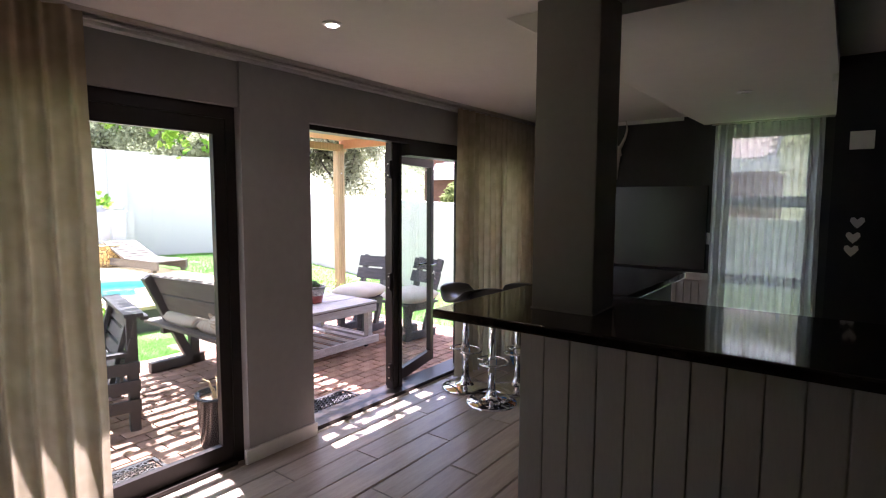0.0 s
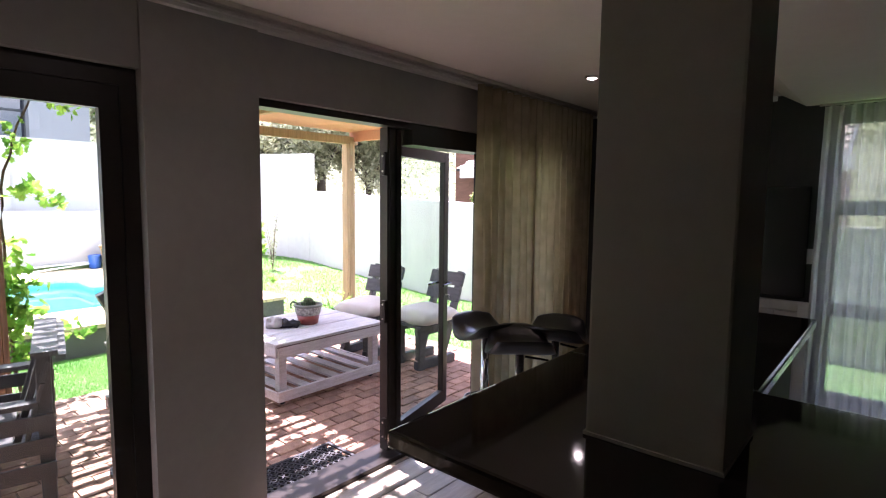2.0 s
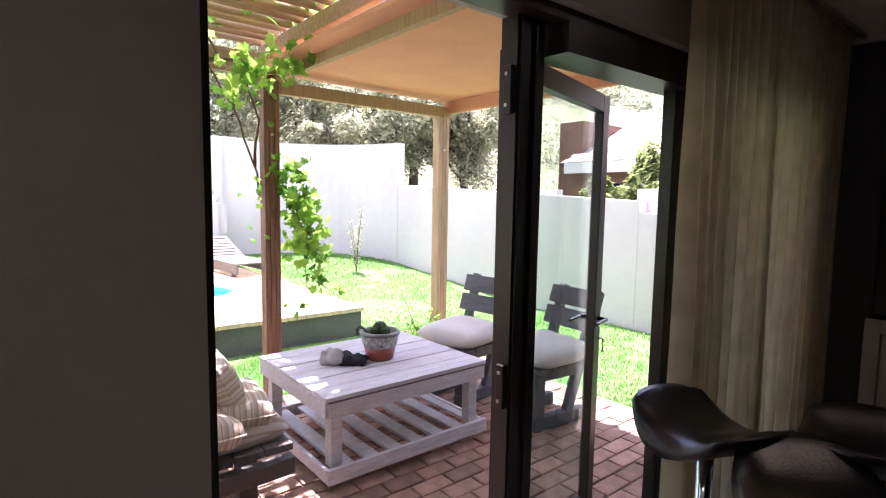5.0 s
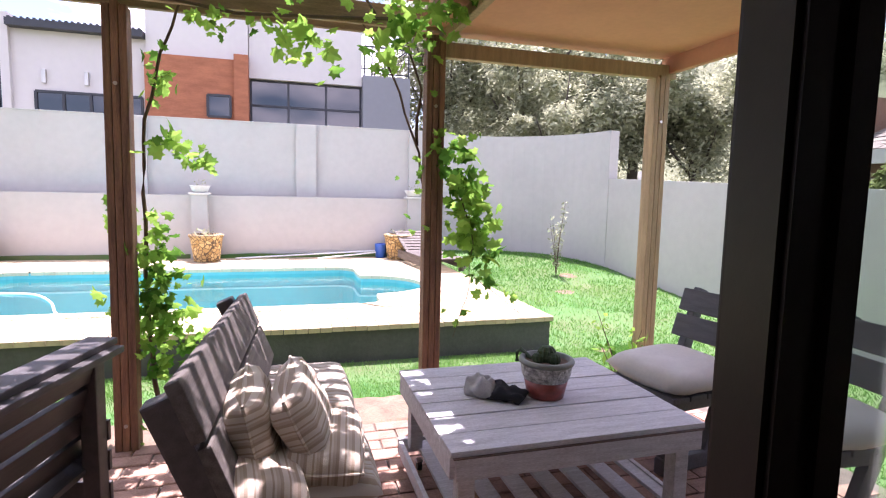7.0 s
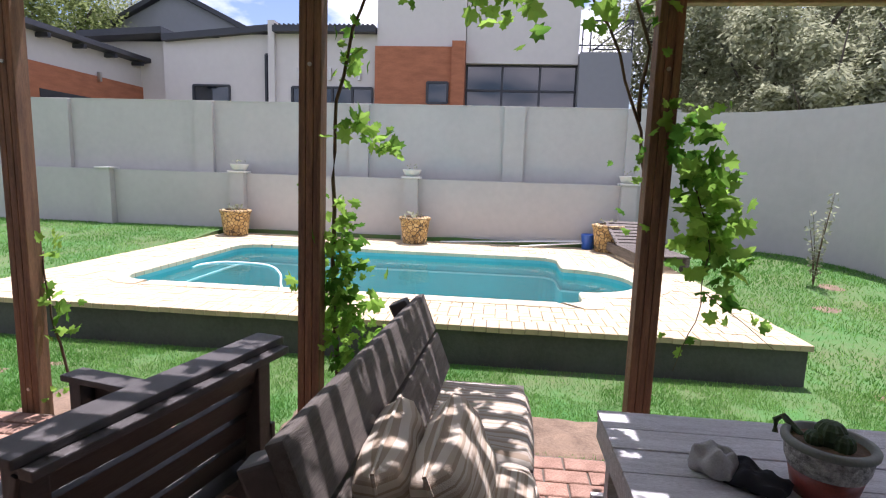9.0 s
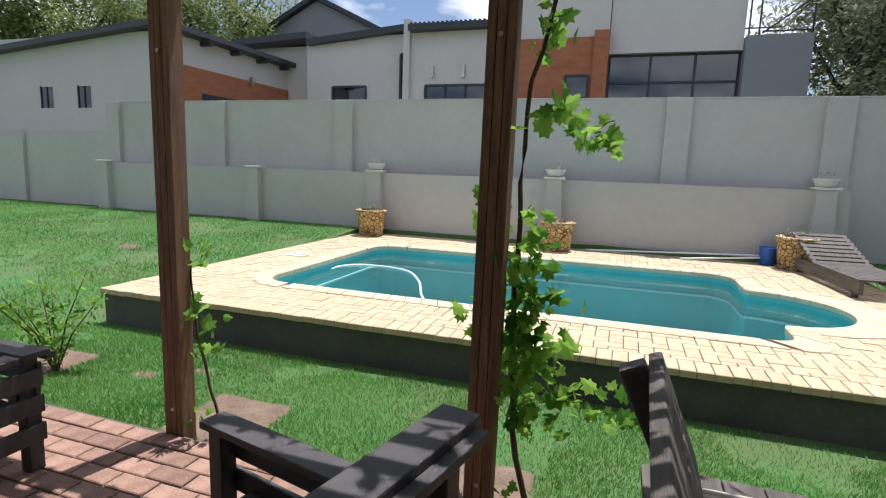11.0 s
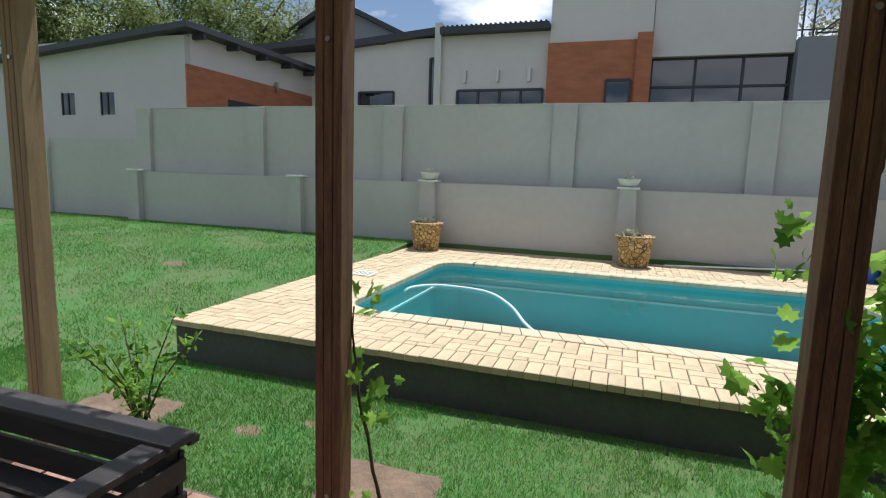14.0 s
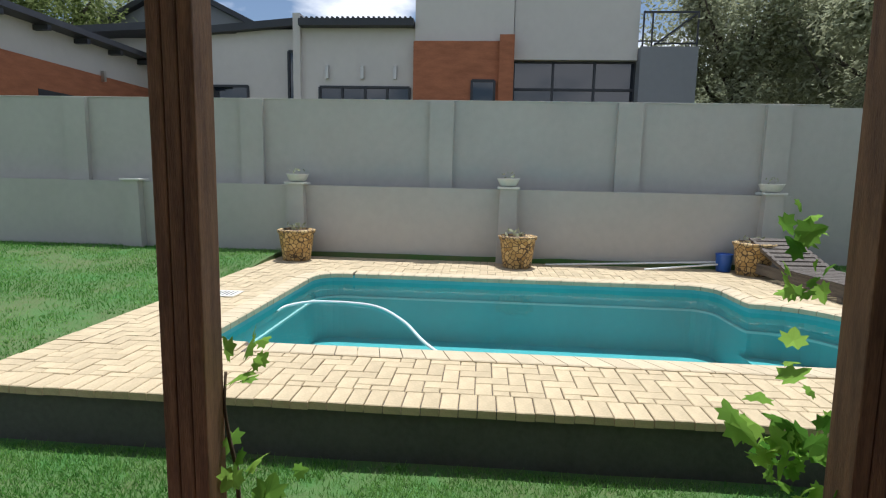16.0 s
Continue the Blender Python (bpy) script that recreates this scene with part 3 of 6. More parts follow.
curtain("curtain", "y", -0.55, 0.93, -2.6, FLOOR_Z + 0.015, CEIL - 0.03, 15, 0.045, M_LINEN, "beige linen curtain drawn to the side, full length", 1.0, 0.05)
curtain("curtain", "y", 3.76, 4.5, -2.685, FLOOR_Z + 0.015, CEIL - 0.03, 8, 0.05, M_LINEN, "beige linen curtain gathered beside the folding door", 4.0)
curtain("curtain", "y", 4.42, 5.4, -2.67, FLOOR_Z + 0.015, CEIL - 0.03, 11, 0.045, M_LINEN, "beige linen curtain hanging in the corner", 7.0)
curtain("sheer_curtain", "x", -1.0, -0.18, END_Y - 0.12, 0.2, CEIL - 0.12, 13, 0.042, M_SHEER, "sheer grey-white striped curtain before the window", 2.0, 0.04)
part("rod", tube([(-1.03, END_Y - 0.12, CEIL - 0.11), (-0.12, END_Y - 0.12, CEIL - 0.11)], 0.009), M_METAL, thing("curtain_rod", pose(0, 0, 0), "thin steel curtain rod under the soffit", "curtain rod"))

# column, bar and counter
col = thing("column", pose(-0.872, 2.03, 0), "square grey-brown painted column on the bar", "column")
part("shaft", bbox(-0.128, 0.128, -0.11, 0.11, 1.271, CEIL - 0.002, 0.006), M_COLUMN, col)
for k, (w, z) in enumerate(((0.02, 0.05), (0.035, 0.025))):
    part("capital_moulding", bbox(-0.128 - w, 0.128 + w, -0.11 - w, 0.11 + w, CEIL - z, CEIL - 0.0015 - 0.024 * (1 - k), 0.003), M_CEIL, col)
part("base_bead", bbox(-0.131, 0.131, -0.114, 0.114, 1.2705, 1.278, 0.001), M_COLUMN, col)
bar = thing("bar_counter", pose(0, 0, 0), "polished black granite L-shaped bar top", "counter")
part("front_slab", bbox(-1.31, 2.4, 1.66, 2.44, 1.232, 1.27, 0.008), M_GRANITE, bar)
part("side_slab", bbox(-1.31, -0.78, 2.441, 3.56, 1.232, 1.27, 0.008), M_GRANITE, bar)
base = thing("breakfast_bar", pose(0, 0, 0), "grey-white tongue-and-groove boarded bar front", "bar")
part("core", box(bmesh.new(), -0.935, 2.4, 1.765, 2.35, FLOOR_Z, 1.231), M_PANEL, base)
part("core", box(bmesh.new(), -0.935, -0.85, 2.351, 3.5, FLOOR_Z, 1.231), M_PANEL, base)
pb = bbox(0, 0.0965, -0.02, 0, FLOOR_Z, 1.23, 0.004)
p0 = part("board", pb, M_PANEL, base)
p0.location = (-0.952, 1.764, 0)
for k in range(1, 34):
    q = p0.copy()
    scene.collection.objects.link(q)
    q.location.x = -0.952 + k * 0.0995
sb = part("board", bbox(-0.02, 0, 0, 0.0965, FLOOR_Z, 1.23, 0.004), M_PANEL, base)
sb.location = (-0.936, 1.767, 0)
for k in range(1, 17):
    q = sb.copy()
    scene.collection.objects.link(q)
    q.location.y = 1.767 + k * 0.1

# bar stools
def stool(m, label):
    t = thing("bar_stool", m, label, "stool", "bar stools")
    part("base", turned([(0.0, 0.0), (0.2, 0.0), (0.203, 0.006), (0.19, 0.016), (0.1, 0.03), (0.05, 0.05), (0.034, 0.09), (0.03, 0.1)], 36), M_CHROME, t, smooth=True)
    part("pole", turned([(0.03, 0.1), (0.03, 0.5), (0.024, 0.505), (0.024, 0.74)], 20), M_CHROME, t, smooth=True)
    part("collar", turned([(0.036, 0.3), (0.038, 0.305), (0.038, 0.36), (0.036, 0.365)], 20), M_CHROME, t)
    ring = [(0.03 + 0.12 * math.cos(a) - 0.03, 0.15 * math.sin(a), 0.33) for a in np.linspace(-2.6, 2.6, 25)]
    part("footrest", tube([(-0.036, -0.02, 0.33)] + ring + [(-0.036, 0.02, 0.33)], 0.008), M_CHROME, t, smooth=True)
    part("lever", tube([(0.03, 0, 0.725), (0.16, 0.02, 0.70), (0.2, 0.02, 0.675)], 0.007), M_BLACK, t)
    bm = bmesh.new()
    n = 18
    rows = {}
    for s in (0, 1):
        for i in range(n + 1):
            for j in range(n + 1):
                u, v = 2 * i / n - 1, 2 * j / n - 1
                x = u * 0.2 * math.sqrt(1 - v * v * 0.45)
                y = v * 0.22 * math.sqrt(1 - u * u * 0.4)
                z = 0.77 + 0.10 * abs(v) ** 2.2 - 0.02 * abs(u) ** 3
                edge = max(abs(u), abs(v))
                th = 0.035 * (1 - edge ** 6)
                rows[s, i, j] = bm.verts.new((x, y, z + (th if s else -th * 0.6)))
    for s in (0, 1):
        for i in range(n):
            for j in range(n):
                q = [rows[s, i, j], rows[s, i + 1, j], rows[s, i + 1, j + 1], rows[s, i, j + 1]]
                bm.faces.new(q if s else q[::-1])
    bmesh.ops.remove_doubles(bm, verts=bm.verts[:], dist=0.0005)
    part("seat", bm, M_LEATHER, t, "black leather saddle seat", smooth=True)
    return t


for x, y, r in ((-2.5, 3.63, 70), (-2.14, 3.47, 40), (-2.13, 3.86, 20)):
    stool(pose(x, y, FLOOR_Z, 0, 0, r), "black leather saddle stool on a chrome pedestal")

# built-in cabinet, screen, skull, switch
cab = thing("media_cabinet", pose(-2.53, END_Y - 0.001, FLOOR_Z), "grey-white low cabinet with vertical slatted doors", "cabinet")
part("body", box(bmesh.new(), 0.02, 1.5, -0.03, -0.001, 0.0, 0.88), M_GROUT, cab)
for b in ((0, 0.07, 0, 0.9), (1.45, 1.52, 0, 0.9), (0.07, 1.45, 0.83, 0.9)):
    part("frame_board", bbox(b[0], b[1], -0.06, -0.031, b[2], b[3], 0.003), M_PANEL, cab)
for d in range(2):
    dr = part("door", box(bmesh.new(), 0.075 + d * 0.688, 0.758 + d * 0.688, -0.042, -0.031, 0.02, 0.825), M_PANEL, cab)
    for k in range(10):
        part("slat", bbox(0.08 + d * 0.688 + k * 0.0677, 0.08 + d * 0.688 + k * 0.0677 + 0.06, -0.055, -0.0425, 0.025, 0.82, 0.003), M_PANEL, dr)
    part("handle", tube([(0.70 + d * 0.12, -0.055, 0.66), (0.70 + d * 0.12, -0.08, 0.66), (0.70 + d * 0.12, -0.08, 0.8), (0.70 + d * 0.12, -0.055, 0.8)], 0.005), M_METAL, dr)
tv = thing("television", pose(-2.5, END_Y - 0.001, 1.06), "large black flat television, switched off, on the wall", "television")
part("case", bbox(0.0, 1.45, -0.06, -0.001, 0, 0.8, 0.006), M_BLACK, tv)
part("screen", box(bmesh.new(), 0.015, 1.435, -0.0625, -0.0605, 0.025, 0.785), M_BLACK, tv)

bm = turned([(0.012, 0.0), (0.022, 0.01), (0.03, 0.1), (0.045, 0.2), (0.062, 0.27), (0.06, 0.31), (0.035, 0.345), (0.012, 0.35)], 18)
for v in bm.verts:
    v.co.y *= 0.6
    v.co.x *= 0.78
for s in (-1, 1):
    pts, rad = [], []
    for k in range(13):
        f = k / 12
        pts.append((s * (0.035 + 0.075 * math.sin(min(1, f * 1.15) * 2.3)), -0.01 - 0.02 * math.sin(f * 3), 0.32 + 0.32 * f))
        rad.append(0.017 * (1 - 0.8 * f) + 0.001 * (k % 2))
    tube(pts, 0.01, 8, rad, bm)
    tube([(s * 0.045, -0.035, 0.255), (s * 0.05, -0.02, 0.255)], 0.016, 10, None, bm)
single("antelope_skull", bm, M_BONE, "pale antelope skull with long curved horns on the wall", "skull", pose(-1.93, END_Y - 0.05, 1.93), smooth=True)
sw = thing("light_switch", pose(-1.03, END_Y - 0.001, 1.36), "white plastic light switch on the dark wall", "switch")
part("plate", bbox(-0.04, 0.04, -0.012, -0.001, -0.055, 0.055, 0.003), M_WHITE, sw)
part("rocker", bbox(-0.015, 0.015, -0.016, -0.0125, -0.025, 0.025, 0.001), M_WHITE, sw)

# chalkboard ornaments
heart = [(0, -0.032), (0.02, -0.012), (0.034, 0.01), (0.03, 0.028), (0.016, 0.032), (0, 0.018), (-0.016, 0.032), (-0.03, 0.028), (-0.034, 0.01), (-0.02, -0.012)]
for x, z in ((0.05, 1.59), (0.035, 1.505), (0.03, 1.43)):
    single("heart_ornament", flat(heart, 0.008, pose(x, 3.79, z, 90)), M_WHITE, "small white heart hung on the black wall", "ornament", group="hearts")
single("note_card", bbox(-0.01, 0.1, 3.79, 3.798, 2.0, 2.1, 0.001), M_WHITE, "white square card on the black wall", "card")

# inflatable pool toy
toy = thing("inflatable_pool", pose(-2.0, 4.72, FLOOR_Z), "crumpled orange and blue inflatable vinyl pool", "inflatable pool")
for z, rr, r2, mm, lb in ((0.1, 0.5, 0.1, M_BLUEV, "blue vinyl ring"), (0.27, 0.49, 0.09, M_CLEARV, "clear vinyl ring"), (0.38, 0.4, 0.06, M_ORANGE, "orange vinyl ring")):
    bm = bmesh.new()
    rings = []
    for i in range(40):
        a = 2 * math.pi * i / 40
        wob = 1 + 0.10 * noise.noise(Vector((math.cos(a) * 1.6, math.sin(a) * 1.6, z * 9)))
        rings.append([bm.verts.new(((rr * wob + r2 * math.cos(b)) * math.cos(a), (rr * wob + r2 * math.cos(b)) * math.sin(a), z + r2 * math.sin(b) * (1 + 0.15 * math.sin(a * 13)))) for b in [2 * math.pi * k / 14 for k in range(14)]])
    for i in range(40):
        p, q = rings[i], rings[(i + 1) % 40]
        for k in range(14):
            bm.faces.new((p[k], q[k], q[(k + 1) % 14], p[(k + 1) % 14]))
    part("ring", bm, mm, toy, lb, smooth=True)
bm = soft_pad(0.82, 0.82, 0.09, 0.4, 30, 5)
for v in bm.verts:
    v.co.z += 0.37 + 0.07 * noise.noise(Vector((v.co.x * 7, v.co.y * 7, 2))) + 0.03 * noise.noise(Vector((v.co.x * 18, v.co.y * 18, 5)))
part("orange_sheet", bm, M_ORANGE, toy, "orange vinyl sheet", smooth=True)

# downlights
for x, y, z, on in ((-1.95, 1.72, CEIL, 1), (-2.09, 4.15, CEIL, 1), (-0.58, 4.05, CEIL - 0.09, 0)):
    t = thing("downlight", pose(x, y, z), "recessed white ceiling downlight, lit" if on else "recessed white ceiling downlight, switched off", "ceiling light", "downlights")
    part("trim_ring", turned([(0.036, -0.001), (0.046, -0.001), (0.046, -0.006), (0.036, -0.01)], 24), M_WHITE, t)
    part("lamp", turned([(0.001, -0.0105), (0.024, -0.0105), (0.024, -0.013), (0.001, -0.013)], 24), M_LAMP if on else M_METAL, t)

# the lamps' own light
for x, y in ((-1.95, 1.72), (-2.09, 4.15)):
    lamp = new("downlight_lamp", bpy.data.lights.new("downlight_lamp", "SPOT"))
    lamp.data.energy, lamp.data.color, lamp.data.shadow_soft_size = 0.8, (1.0, 0.82, 0.6), 0.03
    lamp.data.spot_size, lamp.data.spot_blend = radians(130), 0.9
    lamp.matrix_world = pose(x, y, CEIL - 0.03)

# ---- patio ----
patio = struct("patio", box(bmesh.new(), -5.9, WO, -5.0, 5.78, -0.11, -0.012), M_SAND, "red-brown brick paved patio", "pavement")
step = struct("door_step", box(bmesh.new(), WO - 0.001, WO + 0.05, 2.25, 5.1, -0.012, FLOOR_Z - 0.002), M_BRICK, "brick step under the door", "step")


def plank(name, p, q, w, h, material, parent, bevel=0.006, label="", up=(0, 0, 1)):
    """A straight board from p to q, w across and h deep along up."""
    p, q = Vector(p), Vector(q)
    d = (q - p).normalized()
    s = d.cross(Vector(up)).normalized()
    u = s.cross(d)
    m = Matrix((d, s, u)).transposed().to_4x4()
    m.translation = p
    return part(name, bbox(0, (q - p).length, -w / 2, w / 2, -h / 2, h / 2, bevel, m), material, parent, label)


# posts: three boards side by side
POSTS = ((-1.87, M_PALE), (-0.04, M_POST), (1.76, M_POST), (3.6, M_POST), (5.33, M_PALE))
for y, mm in POSTS:
    t = thing("pergola_post", pose(-5.87, y, -0.1, 0, -1.5) if y == 1.76 else pose(-5.94, y, -0.1), "upright pergola post of three laminated timber boards", "post", "pergola posts")
    for k in (-1, 0, 1):
        part("board", bbox(-0.052, 0.052, k * 0.042 - 0.0198, k * 0.042 + 0.0198, 0, (2.63 if y < 4 else 2.52) + 0.02 * (k == 0), 0.005), mm, t)
    for z in (0.25, 2.2):
        part("bolt", tube([(0.052, 0, z), (0.06, 0, z)], 0.011), M_METAL, t)

perg = thing("pergola", pose(0, 0, 0), "timber pergola roof of round poles on beams", "pergola")
for x in (-6.02, -5.86):
    plank("beam", (x, -3.2, 2.62), (x, 3.62, 2.62), 0.04, 0.13, M_SLAT, perg)
plank("beam", (-5.94, 3.62, 2.47), (-5.94, 5.46, 2.47), 0.06, 0.1, M_PALE, perg)
plank("wall_beam", (-3.09, -3.2, 2.66), (-3.09, 5.46, 2.66), 0.05, 0.12, M_SLAT, perg)
for y in (-1.87, -0.04, 1.76, 3.6):
    plank("rafter", (-6.1, y, 2.74), (-3.06, y, 2.75), 0.05, 0.11, M_SLAT, perg)
for k in range(21):
    x = -6.05 + k * 0.145
    y1 = 3.6
    pts = [(x + 0.01 * math.sin(k * 3 + j), -3.0 + j * 1.1, 2.83 + 0.006 * math.sin(k + j * 2)) for j in range(7)]
    part("pole", tube(pts, 0.032, 8), M_SLAT, perg, smooth=True)
proof = thing("patio_roof", pose(0, 0, 0), "terracotta coloured sheet roof over the patio corner", "roof")
part("sheet", box(bmesh.new(), -6.0, -3.05, 3.5, 5.48, 2.58, 2.61), M_ROOFUND, proof)
plank("edge_beam", (-6.0, 5.42, 2.53), (-3.06, 5.42, 2.53), 0.05, 0.14, M_ROOFUND, proof)
plank("edge_beam", (-6.0, 3.66, 2.56), (-3.06, 3.66, 2.56), 0.05, 0.1, M_PALE, proof)

# coffee table of pallet boards
tb = thing("coffee_table", pose(-4.81, 3.85, 0), "chipped white pallet-wood coffee table with slatted shelf", "table")
HX, HY, TZ = 0.5, 0.59, 0.545
tw = (2 * HX - 0.05) / 6
for k in range(6):
    x = -HX + k * (2 * HX / 6)
    part("top_board", bbox(x, x + 2 * HX / 6 - 0.009, -HY, HY, TZ - 0.022, TZ + 0.002 * (k % 2), 0.003), M_TABLE, tb)
for s in (-1, 1):
    part("apron", bbox(s * (HX - 0.012) - 0.012, s * (HX - 0.012) + 0.012, -HY + 0.02, HY - 0.02, TZ - 0.115, TZ - 0.023, 0.003), M_TABLE, tb)
    part("apron", bbox(-HX + 0.025, HX - 0.025, s * (HY - 0.012) - 0.012, s * (HY - 0.012) + 0.012, TZ - 0.115, TZ - 0.023, 0.003), M_TABLE, tb)
    part("worn_edge", bbox(s * (HX - 0.011) - 0.0125, s * (HX - 0.011) + 0.0125, -HY + 0.01, HY - 0.01, TZ - 0.027, TZ - 0.0225, 0.001), M_TABLEX, tb, "bare brown wood where paint has chipped")
    for sy in (-1, 1):
        part("leg", bbox(s * (HX - 0.08) - 0.035, s * (HX - 0.08) + 0.035, sy * (HY - 0.08) - 0.035, sy * (HY - 0.08) + 0.035, 0.13, TZ - 0.023, 0.004), M_TABLE, tb)
        part("caster", turned([(0.005, -0.012), (0.028, -0.012), (0.03, 0), (0.028, 0.012), (0.005, 0.012)], 14, pose(s * (HX - 0.1), sy * (HY - 0.1), 0.031, 90)), M_RUBBER, tb)
        part("caster_fork", bbox(s * (HX - 0.1) - 0.016, s * (HX - 0.1) + 0.016, sy * (HY - 0.1) - 0.018, sy * (HY - 0.1) + 0.018, 0.05, 0.066, 0.002), M_METAL, tb)
    part("shelf_rail", bbox(s * (HX + 0.0) - 0.014, s * HX + 0.014, -HY, HY, 0.065, 0.15, 0.004), M_TABLE, tb)
    part("shelf_rail", bbox(-HX + 0.02, HX - 0.02, s * (HY - 0.012) - 0.012, s * (HY - 0.012) + 0.012, 0.066, 0.14, 0.004), M_TABLE, tb)
for k in range(7):
    y = -HY + 0.1 + k * 0.165
    part("shelf_slat", bbox(-HX + 0.016, HX - 0.016, y, y + 0.09, 0.11, 0.13, 0.003), M_TABLE, tb)

cp = thing("plant_pot", pose(-4.78, 3.89, TZ + 0.002) @ Matrix.Scale(0.9, 4), "red glazed pot with pebble band holding a cactus", "plant pot")
part("pot_body", turned([(0.09, 0), (0.1, 0.004), (0.12, 0.1)], 32), M_CERAM, cp, smooth=True)
part("pebble_band", turned([(0.121, 0.1), (0.133, 0.13), (0.14, 0.185)], 32), M_CERAM2, cp, "band of grey and white pebbles")
part("rim", turned([(0.141, 0.185), (0.15, 0.19), (0.152, 0.205), (0.146, 0.213), (0.125, 0.213), (0.122, 0.19)], 32), M_RIM, cp, smooth=True)
part("soil", turned([(0.001, 0.186), (0.121, 0.186), (0.121, 0.192), (0.001, 0.196)], 24), M_SOIL, cp)
for dx, dy, h, r in ((0, 0, 0.09, 0.045), (0.045, 0.02, 0.06, 0.032), (-0.045, 0.03, 0.055, 0.032), (0.0, -0.05, 0.05, 0.03)):
    bm = bmesh.new()
    rings = []
    for z, k in ((0, 0.8), (0.3, 1), (0.7, 0.95), (0.93, 0.6), (1, 0.15)):
        rings.append([bm.verts.new((dx + r * k * (1 + 0.16 * (i % 2)) * math.cos(i * math.pi / 11), dy + r * k * (1 + 0.16 * (i % 2)) * math.sin(i * math.pi / 11), 0.192 + h * z)) for i in range(22)])
    for a, b in zip(rings, rings[1:]):
        for i in range(22):
            bm.faces.new((a[i], a[(i + 1) % 22], b[(i + 1) % 22], b[i]))
    bm.faces.new(rings[-1])
    part("cactus", bm, M_CACTUS, cp)
part("offshoot", tube([(-0.06, -0.06, 0.19), (-0.14, -0.09, 0.23), (-0.17, -0.1, 0.2), (-0.165, -0.1, 0.15)], 0.012, 8), M_CACTUS, cp)

cl = thing("cloth", pose(-4.83, 3.63, TZ + 0.003, 0, 0, 50), "crumpled black and grey cloth lying on the table", "cloth")
for mm, dx, w, d, h, sd in ((M_CLOTHB, 0.03, 0.28, 0.12, 0.07, 2), (M_CLOTHW, -0.06, 0.16, 0.14, 0.1, 6)):
    bm = soft_pad(w, d, h, 0.5, 18, sd)
    for v in bm.verts:
        v.co.z = max(0.0, v.co.z + h * 0.35 + 0.03 * noise.noise(v.co * 22 + Vector((sd, 0, 0))))
        v.co.y += 0.03 * noise.noise(v.co * 14)
        v.co.x += dx
    part("fold", bm, mm, cl, smooth=True)

# wooden bench with striped cushions, facing the table
bn = thing("garden_bench", pose(0, 0, 0), "weathered wooden bench with a leaning plank back", "bench")
for y, z in ((2.4, 0.915), (2.475, 0.725)):
    plank("back_plank", (-3.98, y, z + 0.01), (-5.55, y + 0.06, z - 0.04), 0.045, 0.185, M_GREYWOOD, bn, 0.008, up=(0, -0.37, 0.93))
for x, o in ((-4.02, 0.0), (-5.4, 0.08)):
    plank("back_leg", (x, 2.7 + o, 0.02), (x, 2.325 + o * 0.3, 0.96), 0.075, 0.085, M_DARKWOOD, bn, 0.01, up=(0, 1, 0.4))
    plank("front_leg", (x - 0.22 if x > -5 else x, 2.8, 0.0), (x - 0.22 if x > -5 else x, 2.8, 0.45), 0.08, 0.09, M_DARKWOOD, bn, 0.01, up=(0, 1, 0))
    plank("side_rail", (x, 2.35, 0.05), (x, 2.9, 0.05), 0.08, 0.1, M_DARKWOOD, bn, 0.012)
    plank("seat_rail", (x, 2.48, 0.41), (x, 2.94, 0.42), 0.07, 0.08, M_DARKWOOD, bn, 0.01)
for k in range(4):
    y = 2.49 + k * 0.135
    plank("seat_board", (-4.06, y, 0.475), (-5.66, y, 0.475), 0.13, 0.035, M_GREYWOOD, bn)
for k, x in enumerate((-4.42, -5.09)):
    single("seat_cushion", soft_pad(0.67, 0.5, 0.13, 0.2, 18, k + 3), M_STRIPE, "brown and cream striped seat cushion on the bench", "cushion", pose(x, 2.72, 0.543, 0, 0, 1 - 2 * k), smooth=True)
for x, y, z, rx, ry, rz in ((-4.36, 2.55, 0.74, -78, 0, 2), (-4.36, 2.715, 0.76, -66, 2, -3), (-4.33, 2.79, 0.635, -4, 0, -6), (-4.2, 2.57, 0.625, -6, 0, 8)):
    ob = single("throw_pillow", soft_pad(0.46, 0.27, 0.15, 0.3, 18, x * 3), M_STRIPE2, "tan and cream striped throw pillow on the bench", "pillow", pose(x, y, z, rx, ry, rz), smooth=True, group="striped pillows")
    rim = [Vector((u * 0.23 * (1 - 0.05 * v * v), v * 0.135 * (1 - 0.05 * u * u), 0)) for u, v in [(-1, -1), (0, -1), (1, -1), (1, 0), (1, 1), (0, 1), (-1, 1), (-1, 0), (-1, -1)]]
    part("piping", tube(rim, 0.006, 6), M_STRIPE2, ob)


